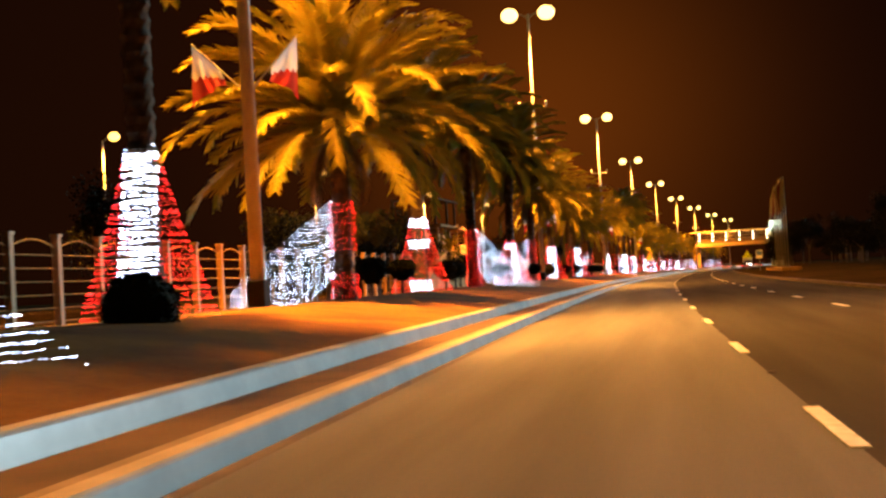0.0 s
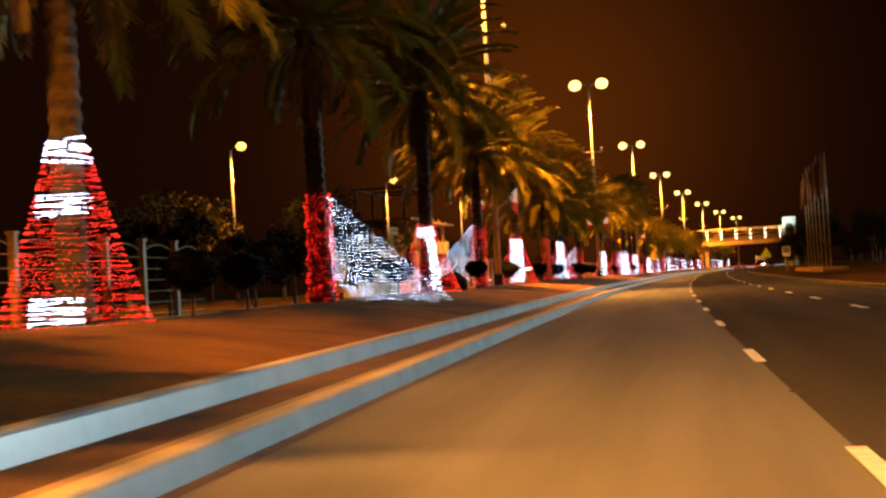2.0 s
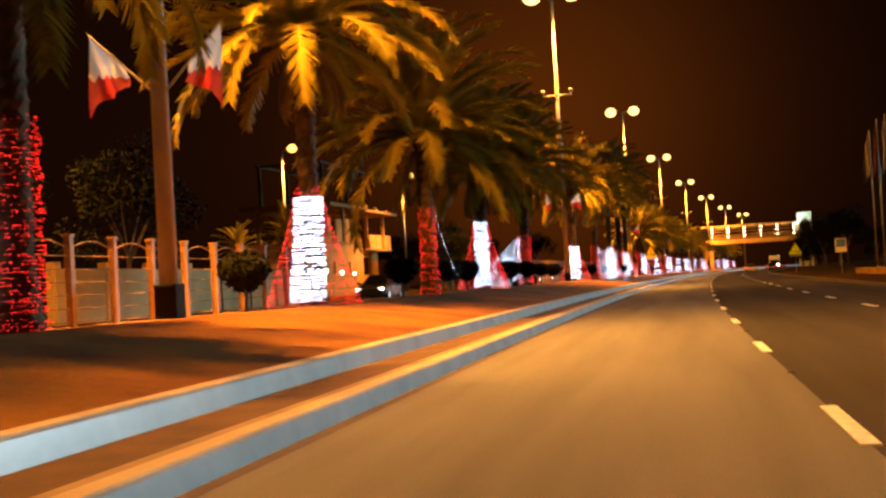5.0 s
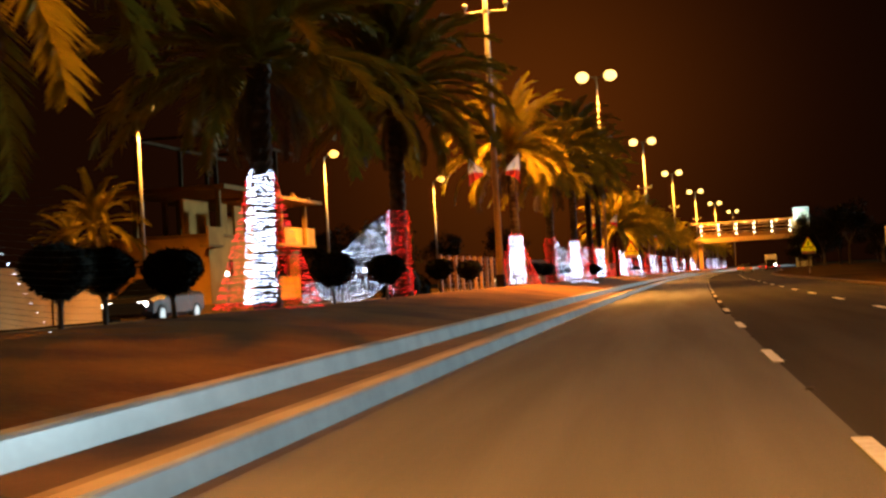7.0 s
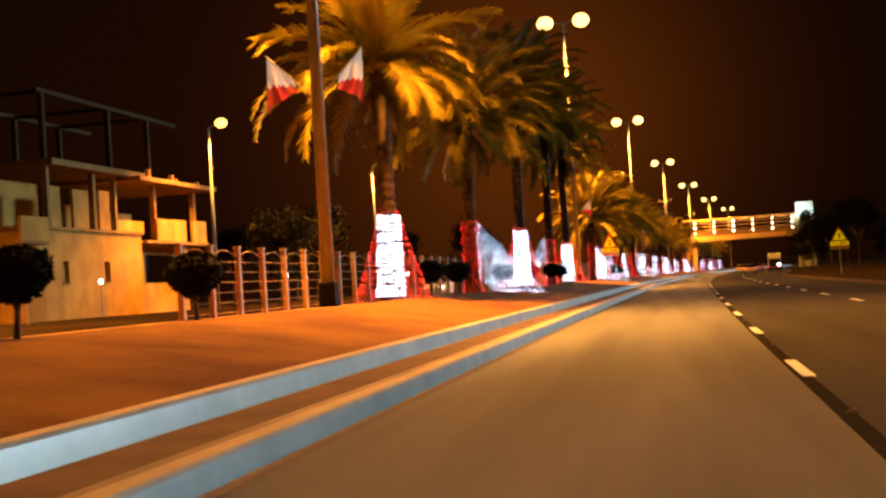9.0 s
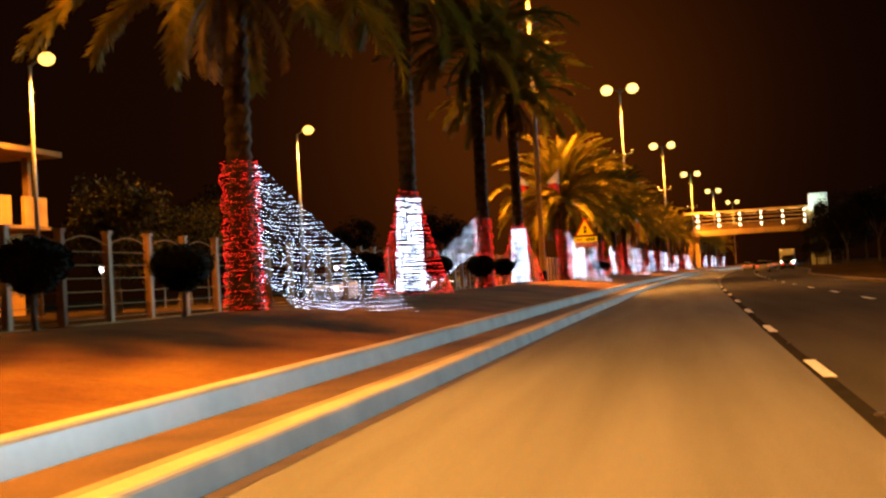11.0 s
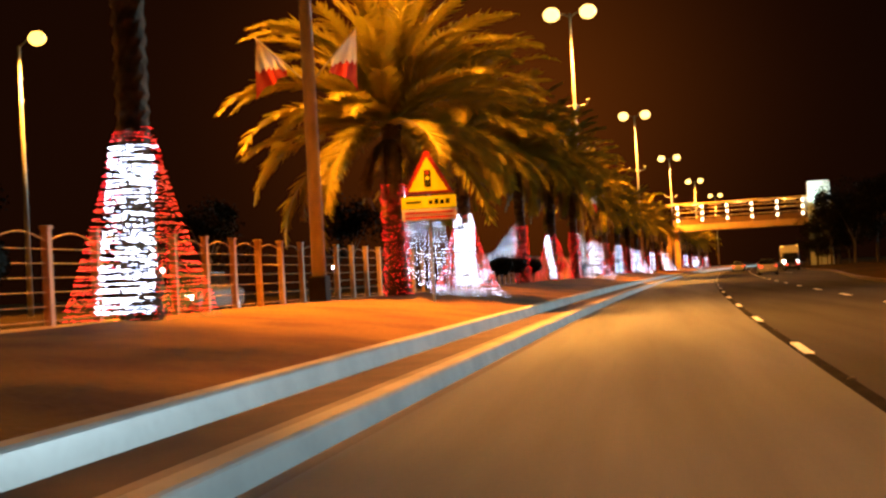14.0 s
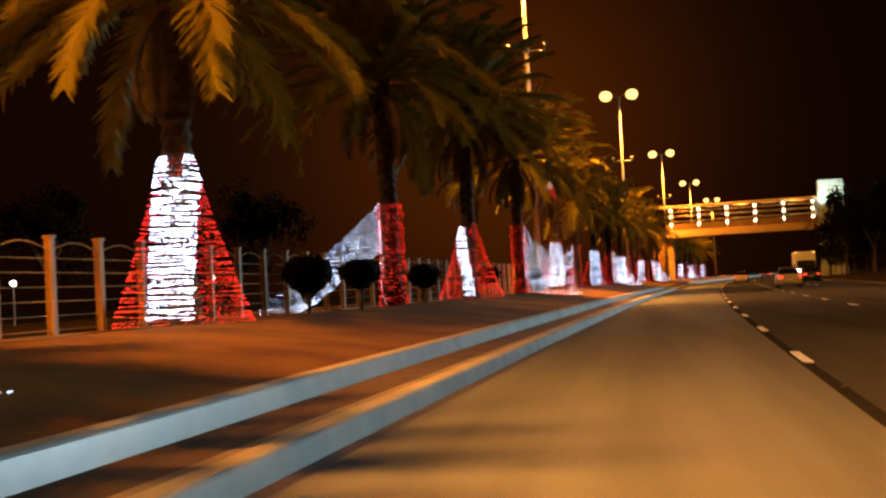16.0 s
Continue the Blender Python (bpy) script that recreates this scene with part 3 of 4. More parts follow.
def light_sail(y, d, base, side, seed, h=NET_H, reach=4.2, lit=True, cut=False, label="red-wrapped palm trunk with a white fairy-lamp sail"):
    """A trunk wrapped in red lamp strings; a white net slants from it to the ground (side 1: towards the road, -1: away)."""
    ob = thing("light_sail", label, "light decoration", stand(y, d, base), "lamp nets on the palms")
    rnd = random.Random(seed)
    red, lines = [], []
    wraps = 54 if y < 300 else 30
    for i in range(wraps):
        z = h * (i + 0.5 + rnd.uniform(-0.25, 0.25)) / wraps
        if y < 40 and side < 0 and 0.75 < z < 1.35:
            continue
        r = (0.36 if lit else 0.29) + 0.03 * math.sin(i * 0.7) + 0.14 * max(0, 0.35 - z / h)
        line = []
        n = 44
        wave, full = rnd.uniform(0, 6), rnd.choice((1.0, 1.0, 0.9, 0.7, 0.4))
        for k in range(n + 1):
            a = 2 * math.pi * k / n
            p = (r * math.cos(a), r * math.sin(a), max(0.01, z + 0.012 * math.sin(2 * a + wave) + rnd.uniform(-0.006, 0.006)))
            line.append(p)
            if k < n and rnd.random() < full * (0.80 if noise.noise((p[0] * 3 + seed, p[1] * 3, p[2] * 9)) > -0.1 else 0.45):
                red.append(p)
        lines.append(line[::3])
    dots("red_lamp_string", red, 0.0086, M_LED_R, ob, "red fairy lamps wound round the trunk")
    way = Vector((0.68, 0.733, 0)) * side
    white = []
    rows = 36 if y < 300 else 26
    for i in range(rows):
        v = 1 - (i + 0.5) / rows
        far = 0.36 + (reach - 0.36) * (min(1.0, (1 - v) / 0.80) if side < 0 and not cut else (1 - v) ** (1.12 if cut else 1.0))
        full = rnd.choice((1.0, 0.95, 0.9, 0.8, 0.6))
        near = 0.34 + (0.75 * max(0, 0.22 - v) / 0.22)
        if cut:
            near = 0.34 + 4.6 * max(0, 0.52 - v)
        if far < near + 0.05:
            continue
        line = []
        n = max(1, int((far - near) / (0.058 if y < 300 else 0.10)))
        for k in range(n + 1):
            s = near + (far - near) * (k + 0.5 * (i % 2) + rnd.uniform(-0.12, 0.12)) / (n + 0.5)
            # strings sag from the trunk to the slanting edge
            w = (s - near) / max(0.2, far - near)
            z = h * v - 0.09 * math.sin(math.pi * w) * (0.4 + 0.8 * (1 - v)) - 0.28 * (1 - v) * w + rnd.uniform(-0.006, 0.006)
            q = way * s
            p = (q.x + rnd.uniform(-0.015, 0.015), q.y, z - (0.02 if side > 0 else -0.06))
            if p[2] < -0.29 * max(0, s) / reach * (1 if side > 0 else 0.4):
                p = (p[0], p[1], -0.28 * s / reach * (1 if side > 0 else 0.4))
            line.append(p)
            patch = noise.noise((p[0] * 1.8 + seed * 5, p[1] * 1.8, i * 0.55))
            if lit and rnd.random() < full * (1.0 if patch > -0.12 else 0.82):
                white.append(p)
                if patch > 0.30:
                    white.append((p[0] + 0.025, p[1] + 0.02, p[2] - 0.012))
        lines.append(line)
    if not lit:
        for k in range(26):
            s = k / 25
            q = way * (0.4 + 1.2 * s ** 1.6)
            white.append((q.x, q.y, h * (1 - s) - 0.1))
    for k in range(30):
        white.append((way.x * 0.36 + rnd.uniform(-0.05, 0.05), way.y * 0.36 - 0.03, h * (k + 0.5) / 30 * (0.98 if lit else 0.02) + 0.02))
    cables("cable", lines, ob)
    dots("white_lamp_string", white, 0.0086 if y < 300 else 0.014, M_LED_W, ob, "white fairy lamps of the sail")
    return ob


def stripe(u, v):
    return abs(u) < 0.34 + 0.12 * (1 - v) and 0.05 < v < 0.90


def tall(u, v):
    return abs(u) < 0.30 + 0.06 * (1 - v) and 0.04 < v


def bands(u, v):
    return abs(u) < 0.42 and (0.03 < v < 0.16 or 0.55 < v < 0.70 or 0.84 < v)


def hook(u, v):
    return (abs(u) < 0.34 and 0.76 < v < 0.90) or (-0.02 + 0.25 * (0.8 - v) < u < 0.30 + 0.25 * (0.8 - v) and 0.04 < v < 0.8)


def split(u, v):
    return abs(u) < 0.40 and 0.04 < v and not (v > 0.84 and abs(u - 0.05) < 0.12)


def slash(u, v):
    return -0.42 < u - 0.35 * (0.6 - v) < -0.02 and 0.05 < v < 0.95


BASE = 0.85
# place along the road, offset, kind of net, height of the trunk, height of the net
DECOR = [
    (8.0, -9.6, "R", 8.2, 2.85), (20.2, -9.7, "tall", 8.5, 3.05), (33.45, -9.53, "L", 5.0, 2.75), (47.0, -9.95, "bands", 6.6, 3.0), (60.95, -9.98, "R", 7.4, 2.9), (74.3, -9.72, "hook", 7.6, 2.75),
    (88.3, -9.95, "L", 6.6, 3.0), (102.0, -9.97, "stripe", 6.9, 3.05), (114.4, -9.63, "T", 5.5, 3.05), (127.7, -10.07, "tall", 5.6, 3.15), (139.45, -9.79, "L", 6.4, 2.7), (167.3, -10.08, "stripe", 7.2, 2.95),
    (178.75, -9.59, "R", 6.8, 2.85), (192.25, -9.46, "stripe", 9.8, 3.2), (205.6, -9.54, "L", 10.0, 2.85), (215.85, -9.57, "stripe", 9.4, 3.05), (231.5, -9.19, "R", 4.8, 3.1), (245.4, -9.8, "split", 5.9, 3.0),
    (259.3, -9.54, "L", 6.4, 2.85), (270.0, -9.30, "slash", 6.6, 2.8), (283.2, -9.41, "R", 6.4, 3.2), (300.0, -9.70, "stripe", 6.6, 3.2), (312.0, -9.8, "L", 6.0, 3.0), (323.0, -9.6, "stripe", 6.6, 3.1),
    (336.0, -9.6, "R", 6.2, 3.0), (349.0, -9.7, "stripe", 6.8, 3.0), (362.0, -9.6, "L", 6.4, 3.0), (375.0, -9.7, "stripe", 6.2, 3.0), (389.0, -9.6, "R", 6.6, 3.0), (403.0, -9.7, "stripe", 6.2, 3.0),
    (452.0, -9.6, "stripe", 6.0, 3.0), (466.0, -9.6, "R", 6.0, 3.0), (480.0, -9.6, "stripe", 6.0, 3.0), (495.0, -9.6, "L", 6.0, 3.0), (512.0, -9.6, "stripe", 6.0, 3.0),
]
CROWN = {33.45: 1.45, 47.0: 1.35, 114.4: 1.42, 231.5: 1.4, 245.4: 1.35}   # the broader crowns
SHAPES = {"stripe": stripe, "tall": tall, "bands": bands, "hook": hook, "split": split, "slash": slash}
for i, (y, d, kind, h, net) in enumerate(DECOR):
    palm(y, d, BASE - 0.03, h, 10 + i, count=76 if y < 300 else 30, scale=CROWN.get(y, 1.28))
    if kind in SHAPES:
        light_cone(y, d, BASE, SHAPES[kind], i, h=net)
    else:
        light_sail(y, d, BASE, -1 if kind == "L" else 1, i, h=net, reach=(4.0 if y > 100 else 4.55) if kind == "R" else 4.7 if y > 200 else 3.6, lit=kind != "T", cut=kind == "L" and y > 200)


# ---- clipped shrubs, dense balls on short stems ----
BOWL = ((0.0, 1.0), (0.42, 0.985), (0.76, 0.90), (0.95, 0.74), (1.0, 0.56), (0.88, 0.38), (0.64, 0.20), (0.34, 0.07), (0.0, 0.0))
DOME = ((0.0, 1.0), (0.42, 0.95), (0.74, 0.80), (0.94, 0.58), (1.0, 0.36), (0.97, 0.16), (0.90, 0.02), (0.5, 0.0), (0.0, 0.0))


def shrub_meshes(seed, wide, tall, stem, outline):
    """A clipped crown: a turned outline, uneven, with small leaves standing out of it."""
    rnd = random.Random(seed)
    bm = bmesh.new()
    seg, rows = 22, []

    def skin(k, a):
        (r0, z0), (r1, z1) = outline[int(k)], outline[min(int(k) + 1, len(outline) - 1)]
        f = k - int(k)
        r, z = r0 + (r1 - r0) * f, z0 + (z1 - z0) * f
        r *= 1 + 0.09 * noise.noise((2 * math.cos(a) + seed * 3, 2 * math.sin(a), 2.5 * z))
        return Vector((r * wide / 2 * math.cos(a), r * wide / 2 * math.sin(a), stem + z * tall * (1 + 0.05 * noise.noise((3 * r * math.cos(a), 3 * r * math.sin(a), seed)))))

    for k in range(1, len(outline) - 1):
        rows.append([bm.verts.new(skin(k, 2 * math.pi * i / seg)) for i in range(seg)])
    for p, q in zip(rows, rows[1:]):
        for i in range(seg):
            bm.faces.new((p[i], q[i], q[(i + 1) % seg], p[(i + 1) % seg]))
    bm.faces.new(rows[0])
    bm.faces.new(rows[-1][::-1])
    for _ in range(2200):
        p = skin(rnd.uniform(0.2, len(outline) - 1.6), rnd.uniform(0, 2 * math.pi)) + Vector((rnd.gauss(0, 0.03), rnd.gauss(0, 0.03), rnd.gauss(0, 0.03)))
        w = Vector((rnd.gauss(0, 1), rnd.gauss(0, 1), rnd.gauss(0, 1))).normalized() * rnd.uniform(0.03, 0.065)
        v = w.orthogonal().normalized() * rnd.uniform(0.014, 0.028)
        bm.faces.new([bm.verts.new(p - w), bm.verts.new(p + v), bm.verts.new(p + w), bm.verts.new(p - v)])
    crown = bpy.data.meshes.new("crown")
    bm.to_mesh(crown)
    bm.free()
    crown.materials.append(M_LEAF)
    bm = bmesh.new()
    rod(bm, (0, 0, -0.04), (0.02, 0.01, stem * 0.7 + 0.02), 0.05, 0.04, 8)
    for k in range(4):
        rod(bm, (0.02, 0.01, stem * 0.7), (0.02 + 0.13 * math.cos(k * 1.6), 0.01 + 0.13 * math.sin(k * 1.6), stem + 0.2), 0.03, 0.018, 6)
    stems = bpy.data.meshes.new("stem")
    bm.to_mesh(stems)
    bm.free()
    stems.materials.append(M_WOOD)
    return crown, stems


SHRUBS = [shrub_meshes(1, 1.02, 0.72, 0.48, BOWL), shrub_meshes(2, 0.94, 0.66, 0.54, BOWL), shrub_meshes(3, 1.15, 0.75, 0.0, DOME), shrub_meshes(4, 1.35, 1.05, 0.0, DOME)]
SHRUB_AT = [(18.2, -9.0, 2), (37.5, -9.7, 0), (42.2, -9.7, 1), (51.2, -9.7, 0), (54.8, -9.9, 1), (68.6, -9.6, 0), (78.7, -9.6, 2), (83.0, -9.3, 1), (96.5, -9.7, 0),
            (110.5, -9.7, 0), (117.8, -9.7, 0), (119.6, -9.9, 1), (121.8, -9.7, 0), (130.3, -9.3, 0), (134.8, -9.1, 0), (141.9, -10.4, 3), (144.2, -10.5, 2), (145.0, -9.7, 1), (151.0, -9.7, 0), (171.3, -9.7, 1), (176.1, -9.7, 0), (188.6, -9.9, 0),
            (197.5, -9.8, 1), (202.0, -9.1, 0), (211.3, -9.7, 0), (250.5, -9.2, 0), (254.3, -9.1, 1), (264.0, -9.7, 0), (276.0, -9.7, 1), (289.0, -9.7, 0)]
for y, d, kind in SHRUB_AT:
    ob = thing("clipped_shrub", "dark clipped shrub, a dense ball on a short stem" if kind < 2 else "low dark rounded shrub on the verge", "shrub", stand(y, d, BASE - 0.04, y * 37 % 360), "clipped shrubs on the verge")
    share("crown", SHRUBS[kind][0], ob, Matrix())
    share("stem", SHRUBS[kind][1], ob, Matrix())


# ---- fence: cream posts with thin rails and a low arched top ----
FENCE_D, FENCE_Z = -11.75, 0.70
fence = tagged(new("fence"), "cream metal fence with square posts and arched top rails", "fence", kind="structure")
bm = bmesh.new()
box(bm, 0.13, 0.13, 1.72, 0, 0, 0)
box(bm, 0.17, 0.17, 0.05, 0, 0, 1.72)
post = link_mesh("post", bm, M_FENCE)
POST_ME = post.data
bpy.data.objects.remove(post)
BAY = 1.72
bm = bmesh.new()
for z in (0.18, 0.42, 0.66, 0.90, 1.14, 1.38):
    rod(bm, (0, 0.06, z), (0, BAY - 0.06, z), 0.011, seg=5, caps=False)
for k in range(8):
    a, b = k / 8, (k + 1) / 8
    rod(bm, (0, BAY * a, 1.5 + 0.16 * math.sin(math.pi * a)), (0, BAY * b, 1.5 + 0.16 * math.sin(math.pi * b)), 0.014, seg=5, caps=False)
rail = link_mesh("rail", bm, M_RAIL)
RAIL_ME = rail.data
bpy.data.objects.remove(rail)
for k in range(0, 178):
    y = 2.0 + BAY * k
    if 56 < y < 80 or 108 < y < 155:
        continue
    share("post", POST_ME, fence, stand(y, FENCE_D, FENCE_Z))
    share("rail", RAIL_ME, fence, stand(y, FENCE_D, FENCE_Z))
strip("fence_plinth", [(FENCE_D + 0.12, 0.55), (FENCE_D + 0.12, 0.80), (FENCE_D - 0.12, 0.80), (FENCE_D - 0.12, 0.4)], M_CONCRETE, "low concrete plinth under the fence", y0=1, y1=310)


# ---- service road lamps ----
def service_lamp():
    ob = thing("service_lamp", "slender single-head street lamp, lit, by the service road", "street lamp", group="lamps along the service road")
    bm = bmesh.new()
    rod(bm, (0, 0, 0), (0, 0, 13.9), 0.15, 0.08, 12)
    part("pole", bm, M_POLE, ob, smooth=True)
    bm = bmesh.new()
    rod(bm, (0, 0, 13.8), (0.75, 0, 14.25), 0.05, 0.045)
    part("arm", bm, M_POLE, ob)
    bm = bmesh.new()
    box(bm, 0.8, 0.4, 0.15, 1.05, 0, 14.2, 0.05)
    head = part("luminaire", bm, M_POLE, ob)
    bm = bmesh.new()
    ball(bm, 0.48, 1.05, 0, 14.15, 1.0, 0.85, 0.8)
    part("bowl", bm, M_HEAD2, head, "glowing sodium bowl", smooth=True)
    return ob


SERVICE = [(48.0, -48.0), (93.2, -45.4), (134.5, -40.4), (181.0, -38.4), (217.3, -36.4), (254.6, -34.1)]
one = service_lamp()
one.matrix_world = stand(*SERVICE[0], 0.45)
for y, d in SERVICE[1:]:
    copy_thing(one, stand(y, d, 0.45))
for y, d in SERVICE:
    q = at(y, d + 1.05, 13.75)
    lamp("service_light", "SPOT", look(q, (q.x + 1, q.y, 0)), 32000, SODIUM, radius=0.4, cone=radians(150), blend=0.65)


# ---- footbridge over the road ----
def footbridge():
    ob = thing("footbridge", "covered footbridge with lit columns and pale stair tower over the road", "footbridge", stand(434, 0, 0))
    x0, x1 = -10.2, 14.2
    w = x1 - x0
    cx = (x0 + x1) / 2
    bm = bmesh.new()
    box(bm, w + 1.2, 3.4, 1.15, cx - 0.2, 0, 7.85, 0.05)
    part("deck", bm, M_STEEL, ob)
    bm = bmesh.new()
    box(bm, w + 2.4, 3.8, 0.32, cx - 0.9, 0, 12.85, 0.04)
    part("roof", bm, M_STEEL, ob)
    for s in (-1, 1):
        bm = bmesh.new()
        box(bm, w, 0.06, 1.1, cx, s * 1.62, 9.0)
        part("parapet", bm, M_SCREEN, ob, "amber parapet panel")
        for z in (10.5, 11.4, 12.2):
            bm = bmesh.new()
            rod(bm, (x0, s * 1.62, z), (x1, s * 1.62, z), 0.04, seg=6)
            part("rail", bm, M_STEEL, ob)
    for k in range(6):
        x = x0 + 0.9 + 4.55 * k
        for s in (-1, 1):
            bm = bmesh.new()
            box(bm, 0.28, 0.22, 3.9, x, s * 1.6, 8.98, 0.02)
            column = part("column", bm, M_STEEL, ob)
            if s < 0:
                for z in (9.9, 11.2, 12.35):
                    bm = bmesh.new()
                    ball(bm, 0.21, x, -1.78, z, 1, 0.7, 1.1, 2)
                    part("wall_lamp", bm, M_TUBE, column, "lit white wall lamp", smooth=True)
    # unseen tubes, added so the bridge glows amber inside
    for k in range(5):
        bm = bmesh.new()
        rod(bm, (x0 + 2.0 + 4.55 * k, 0, 12.74), (x0 + 4.4 + 4.55 * k, 0, 12.74), 0.06)
        part("fill_tube", bm, M_AMBER_DIM, ob, "glowing tube added under the roof as fill")
    bm = bmesh.new()
    box(bm, 4.0, 5.0, 15.7, x1 + 2.2, 0.6, 0, 0.06)
    box(bm, 1.3, 4.0, 2.6, x1 + 0.1, 0.6, 10.3, 0.04)
    part("stair_tower", bm, M_PANEL, ob, "pale green-white panelled stair tower")
    bm = bmesh.new()
    box(bm, 1.1, 1.6, 7.9, x0 + 0.4, 0, 0, 0.06)
    part("pier", bm, M_CONCRETE, ob)
    bm = bmesh.new()
    for k in range(22):
        box(bm, 1.8, 0.34, 0.2, x0 - 1.2, -7.6 + 0.33 * k, 0.6 + 0.335 * k)
    box(bm, 0.12, 7.6, 0.4, x0 - 0.28, -4.0, 0.9, m=Matrix.Translation((0, 0, 0)))
    part("stairs", bm, M_CONCRETE, ob)
    return ob


footbridge()
q = at(430.5, 16.0, 13.5)
# unseen lamp, added to brighten the top of the stair tower
lamp("tower_fill", "SPOT", look(at(429.0, 15.2, 11.2), at(432, 16.3, 14.8)), 2600, (0.75, 1.0, 0.9), radius=0.2, cone=radians(95), blend=0.65)
# added point lamps that fill the bridge with warm light
for d in (-6.0, 2.0, 10.0):
    lamp("bridge_fill", "POINT", Matrix.Translation(at(433.5, d, 12.3)), 520, (1.0, 0.58, 0.20), radius=0.1)


# ---- signs ----
def warning_sign(y, d, base, apex, label):
    ob = thing("warning_sign", label, "road sign", stand(y, d, base, 4))
    top = apex - base
    bm = bmesh.new()
    rod(bm, (0, 0.05, 0), (0, 0.05, top - 0.2), 0.038, seg=10)
    part("post", bm, M_POLE, ob)
    s, low = 0.62, top - 1.06
    bm = bmesh.new()
    plate(bm, [(-s, low), (s, low), (0.05, top), (-0.05, top)], 0.02)
    tri = part("triangle", bm, M_SIGN_R, ob, "red-bordered warning triangle")
    bm = bmesh.new()
    plate(bm, [(-s + 0.13, low + 0.07), (s - 0.13, low + 0.07), (0, top - 0.14)], 0.006, Matrix.Translation((0, -0.015, 0)))
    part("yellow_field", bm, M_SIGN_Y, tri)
    bm = bmesh.new()
    box(bm, 0.17, 0.006, 0.42, 0, -0.022, low + 0.17, 0.002)
    part("signal_symbol", bm, M_DARK, tri)
    for k, material in enumerate((M_SIGN_R, M_SIGN_Y, M_TREE)):
        bm = bmesh.new()
        bmesh.ops.create_cone(bm, cap_ends=True, segments=14, radius1=0.05, radius2=0.05, depth=0.005, matrix=Matrix.Translation((0, -0.029, low + 0.52 - 0.135 * k)) @ pose(0, 0, 0, 90))
        part("signal_dot", bm, material, tri)
    bm = bmesh.new()
    box(bm, 1.36, 0.02, 0.30, 0, 0, low - 0.35, 0.005)
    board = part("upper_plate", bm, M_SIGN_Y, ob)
    bm = bmesh.new()
    box(bm, 0.38, 0.006, 0.05, -0.38, -0.014, low - 0.22)
    for k in range(4):
        box(bm, 0.10, 0.006, 0.10 + 0.03 * (k % 2), 0.05 + 0.14 * k, -0.014, low - 0.26)
    tagged(part("writing", bm, M_DARK, board), "dark bars of writing")
    bm = bmesh.new()
    box(bm, 1.36, 0.02, 0.28, 0, 0, low - 0.65, 0.005)
    board = part("lower_plate", bm, M_SIGN_W, ob)
    bm = bmesh.new()
    for k in range(2):
        box(bm, 1.2, 0.006, 0.045, 0, -0.014, low - 0.60 + 0.12 * k)
    tagged(part("writing", bm, M_SIGN_R, board), "red bars of writing")
    return ob


warning_sign(227.7, -7.4, 0.68, 4.40, "yellow traffic-signal warning sign with two plates, glow added")
warning_sign(227.7, 10.0, 0.15, 3.75, "yellow traffic-signal warning sign beyond the far kerb, glow added")

ob = thing("parking_sign", "small square blue sign with a white panel on a post", "road sign", stand(173.7, 10.25, 0.15, 3))
bm = bmesh.new()
rod(bm, (0, 0.04, 0), (0, 0.04, 2.5), 0.035)
part("post", bm, M_POLE, ob)
bm = bmesh.new()
box(bm, 0.85, 0.02, 1.1, 0, 0, 1.75, 0.005)
face = part("face", bm, M_SIGN_W, ob)
bm = bmesh.new()
box(bm, 0.7, 0.006, 0.62, 0, -0.014, 2.15, 0.002)
part("blue_field", bm, M_SIGN_B, face)


# ---- flagpoles beyond the far kerb ----
for k in range(7):
    y = 140.5 + 4.6 * k
    ob = thing("flagpole", "tall pale flagpole with a limp folded flag", "flagpole", stand(y, 12.0 + 0.04 * k, 0.55), "row of flagpoles")
    bm = bmesh.new()
    rod(bm, (0, 0, 0), (0, 0, 10.2 + 0.15 * (k % 3)), 0.075, 0.04, 10)
    part("pole", bm, M_POLE, ob, smooth=True)
    bm = bmesh.new()
    rows = []
    rnd = random.Random(k)
    for i in range(12):
        v = i / 11
        row = []
        for j in range(6):
            u = j / 5
            row.append(bm.verts.new((-(0.05 + 0.62 * u * (0.55 + 0.3 * math.sin(2.2 * v + k))), 0.12 * math.sin(9 * u + 3 * v + k), 10.0 - 3.0 * v - 0.8 * u)))
        rows.append(row)
    for a, b in zip(rows, rows[1:]):
        for j in range(5):
            bm.faces.new((a[j], a[j + 1], b[j + 1], b[j]))
    part("flag", bm, M_DULL_RED if k % 2 else M_DULL, ob, smooth=True)
bm = bmesh.new()
box(bm, 2.2, 32, 0.5, 0, 0, 0, 0.05)
tagged(link_mesh("flagpole_plinth", bm, M_CONCRETE, m=stand(154.3, 12.1, 0.1)), "long low concrete plinth under the flagpoles", "plinth")


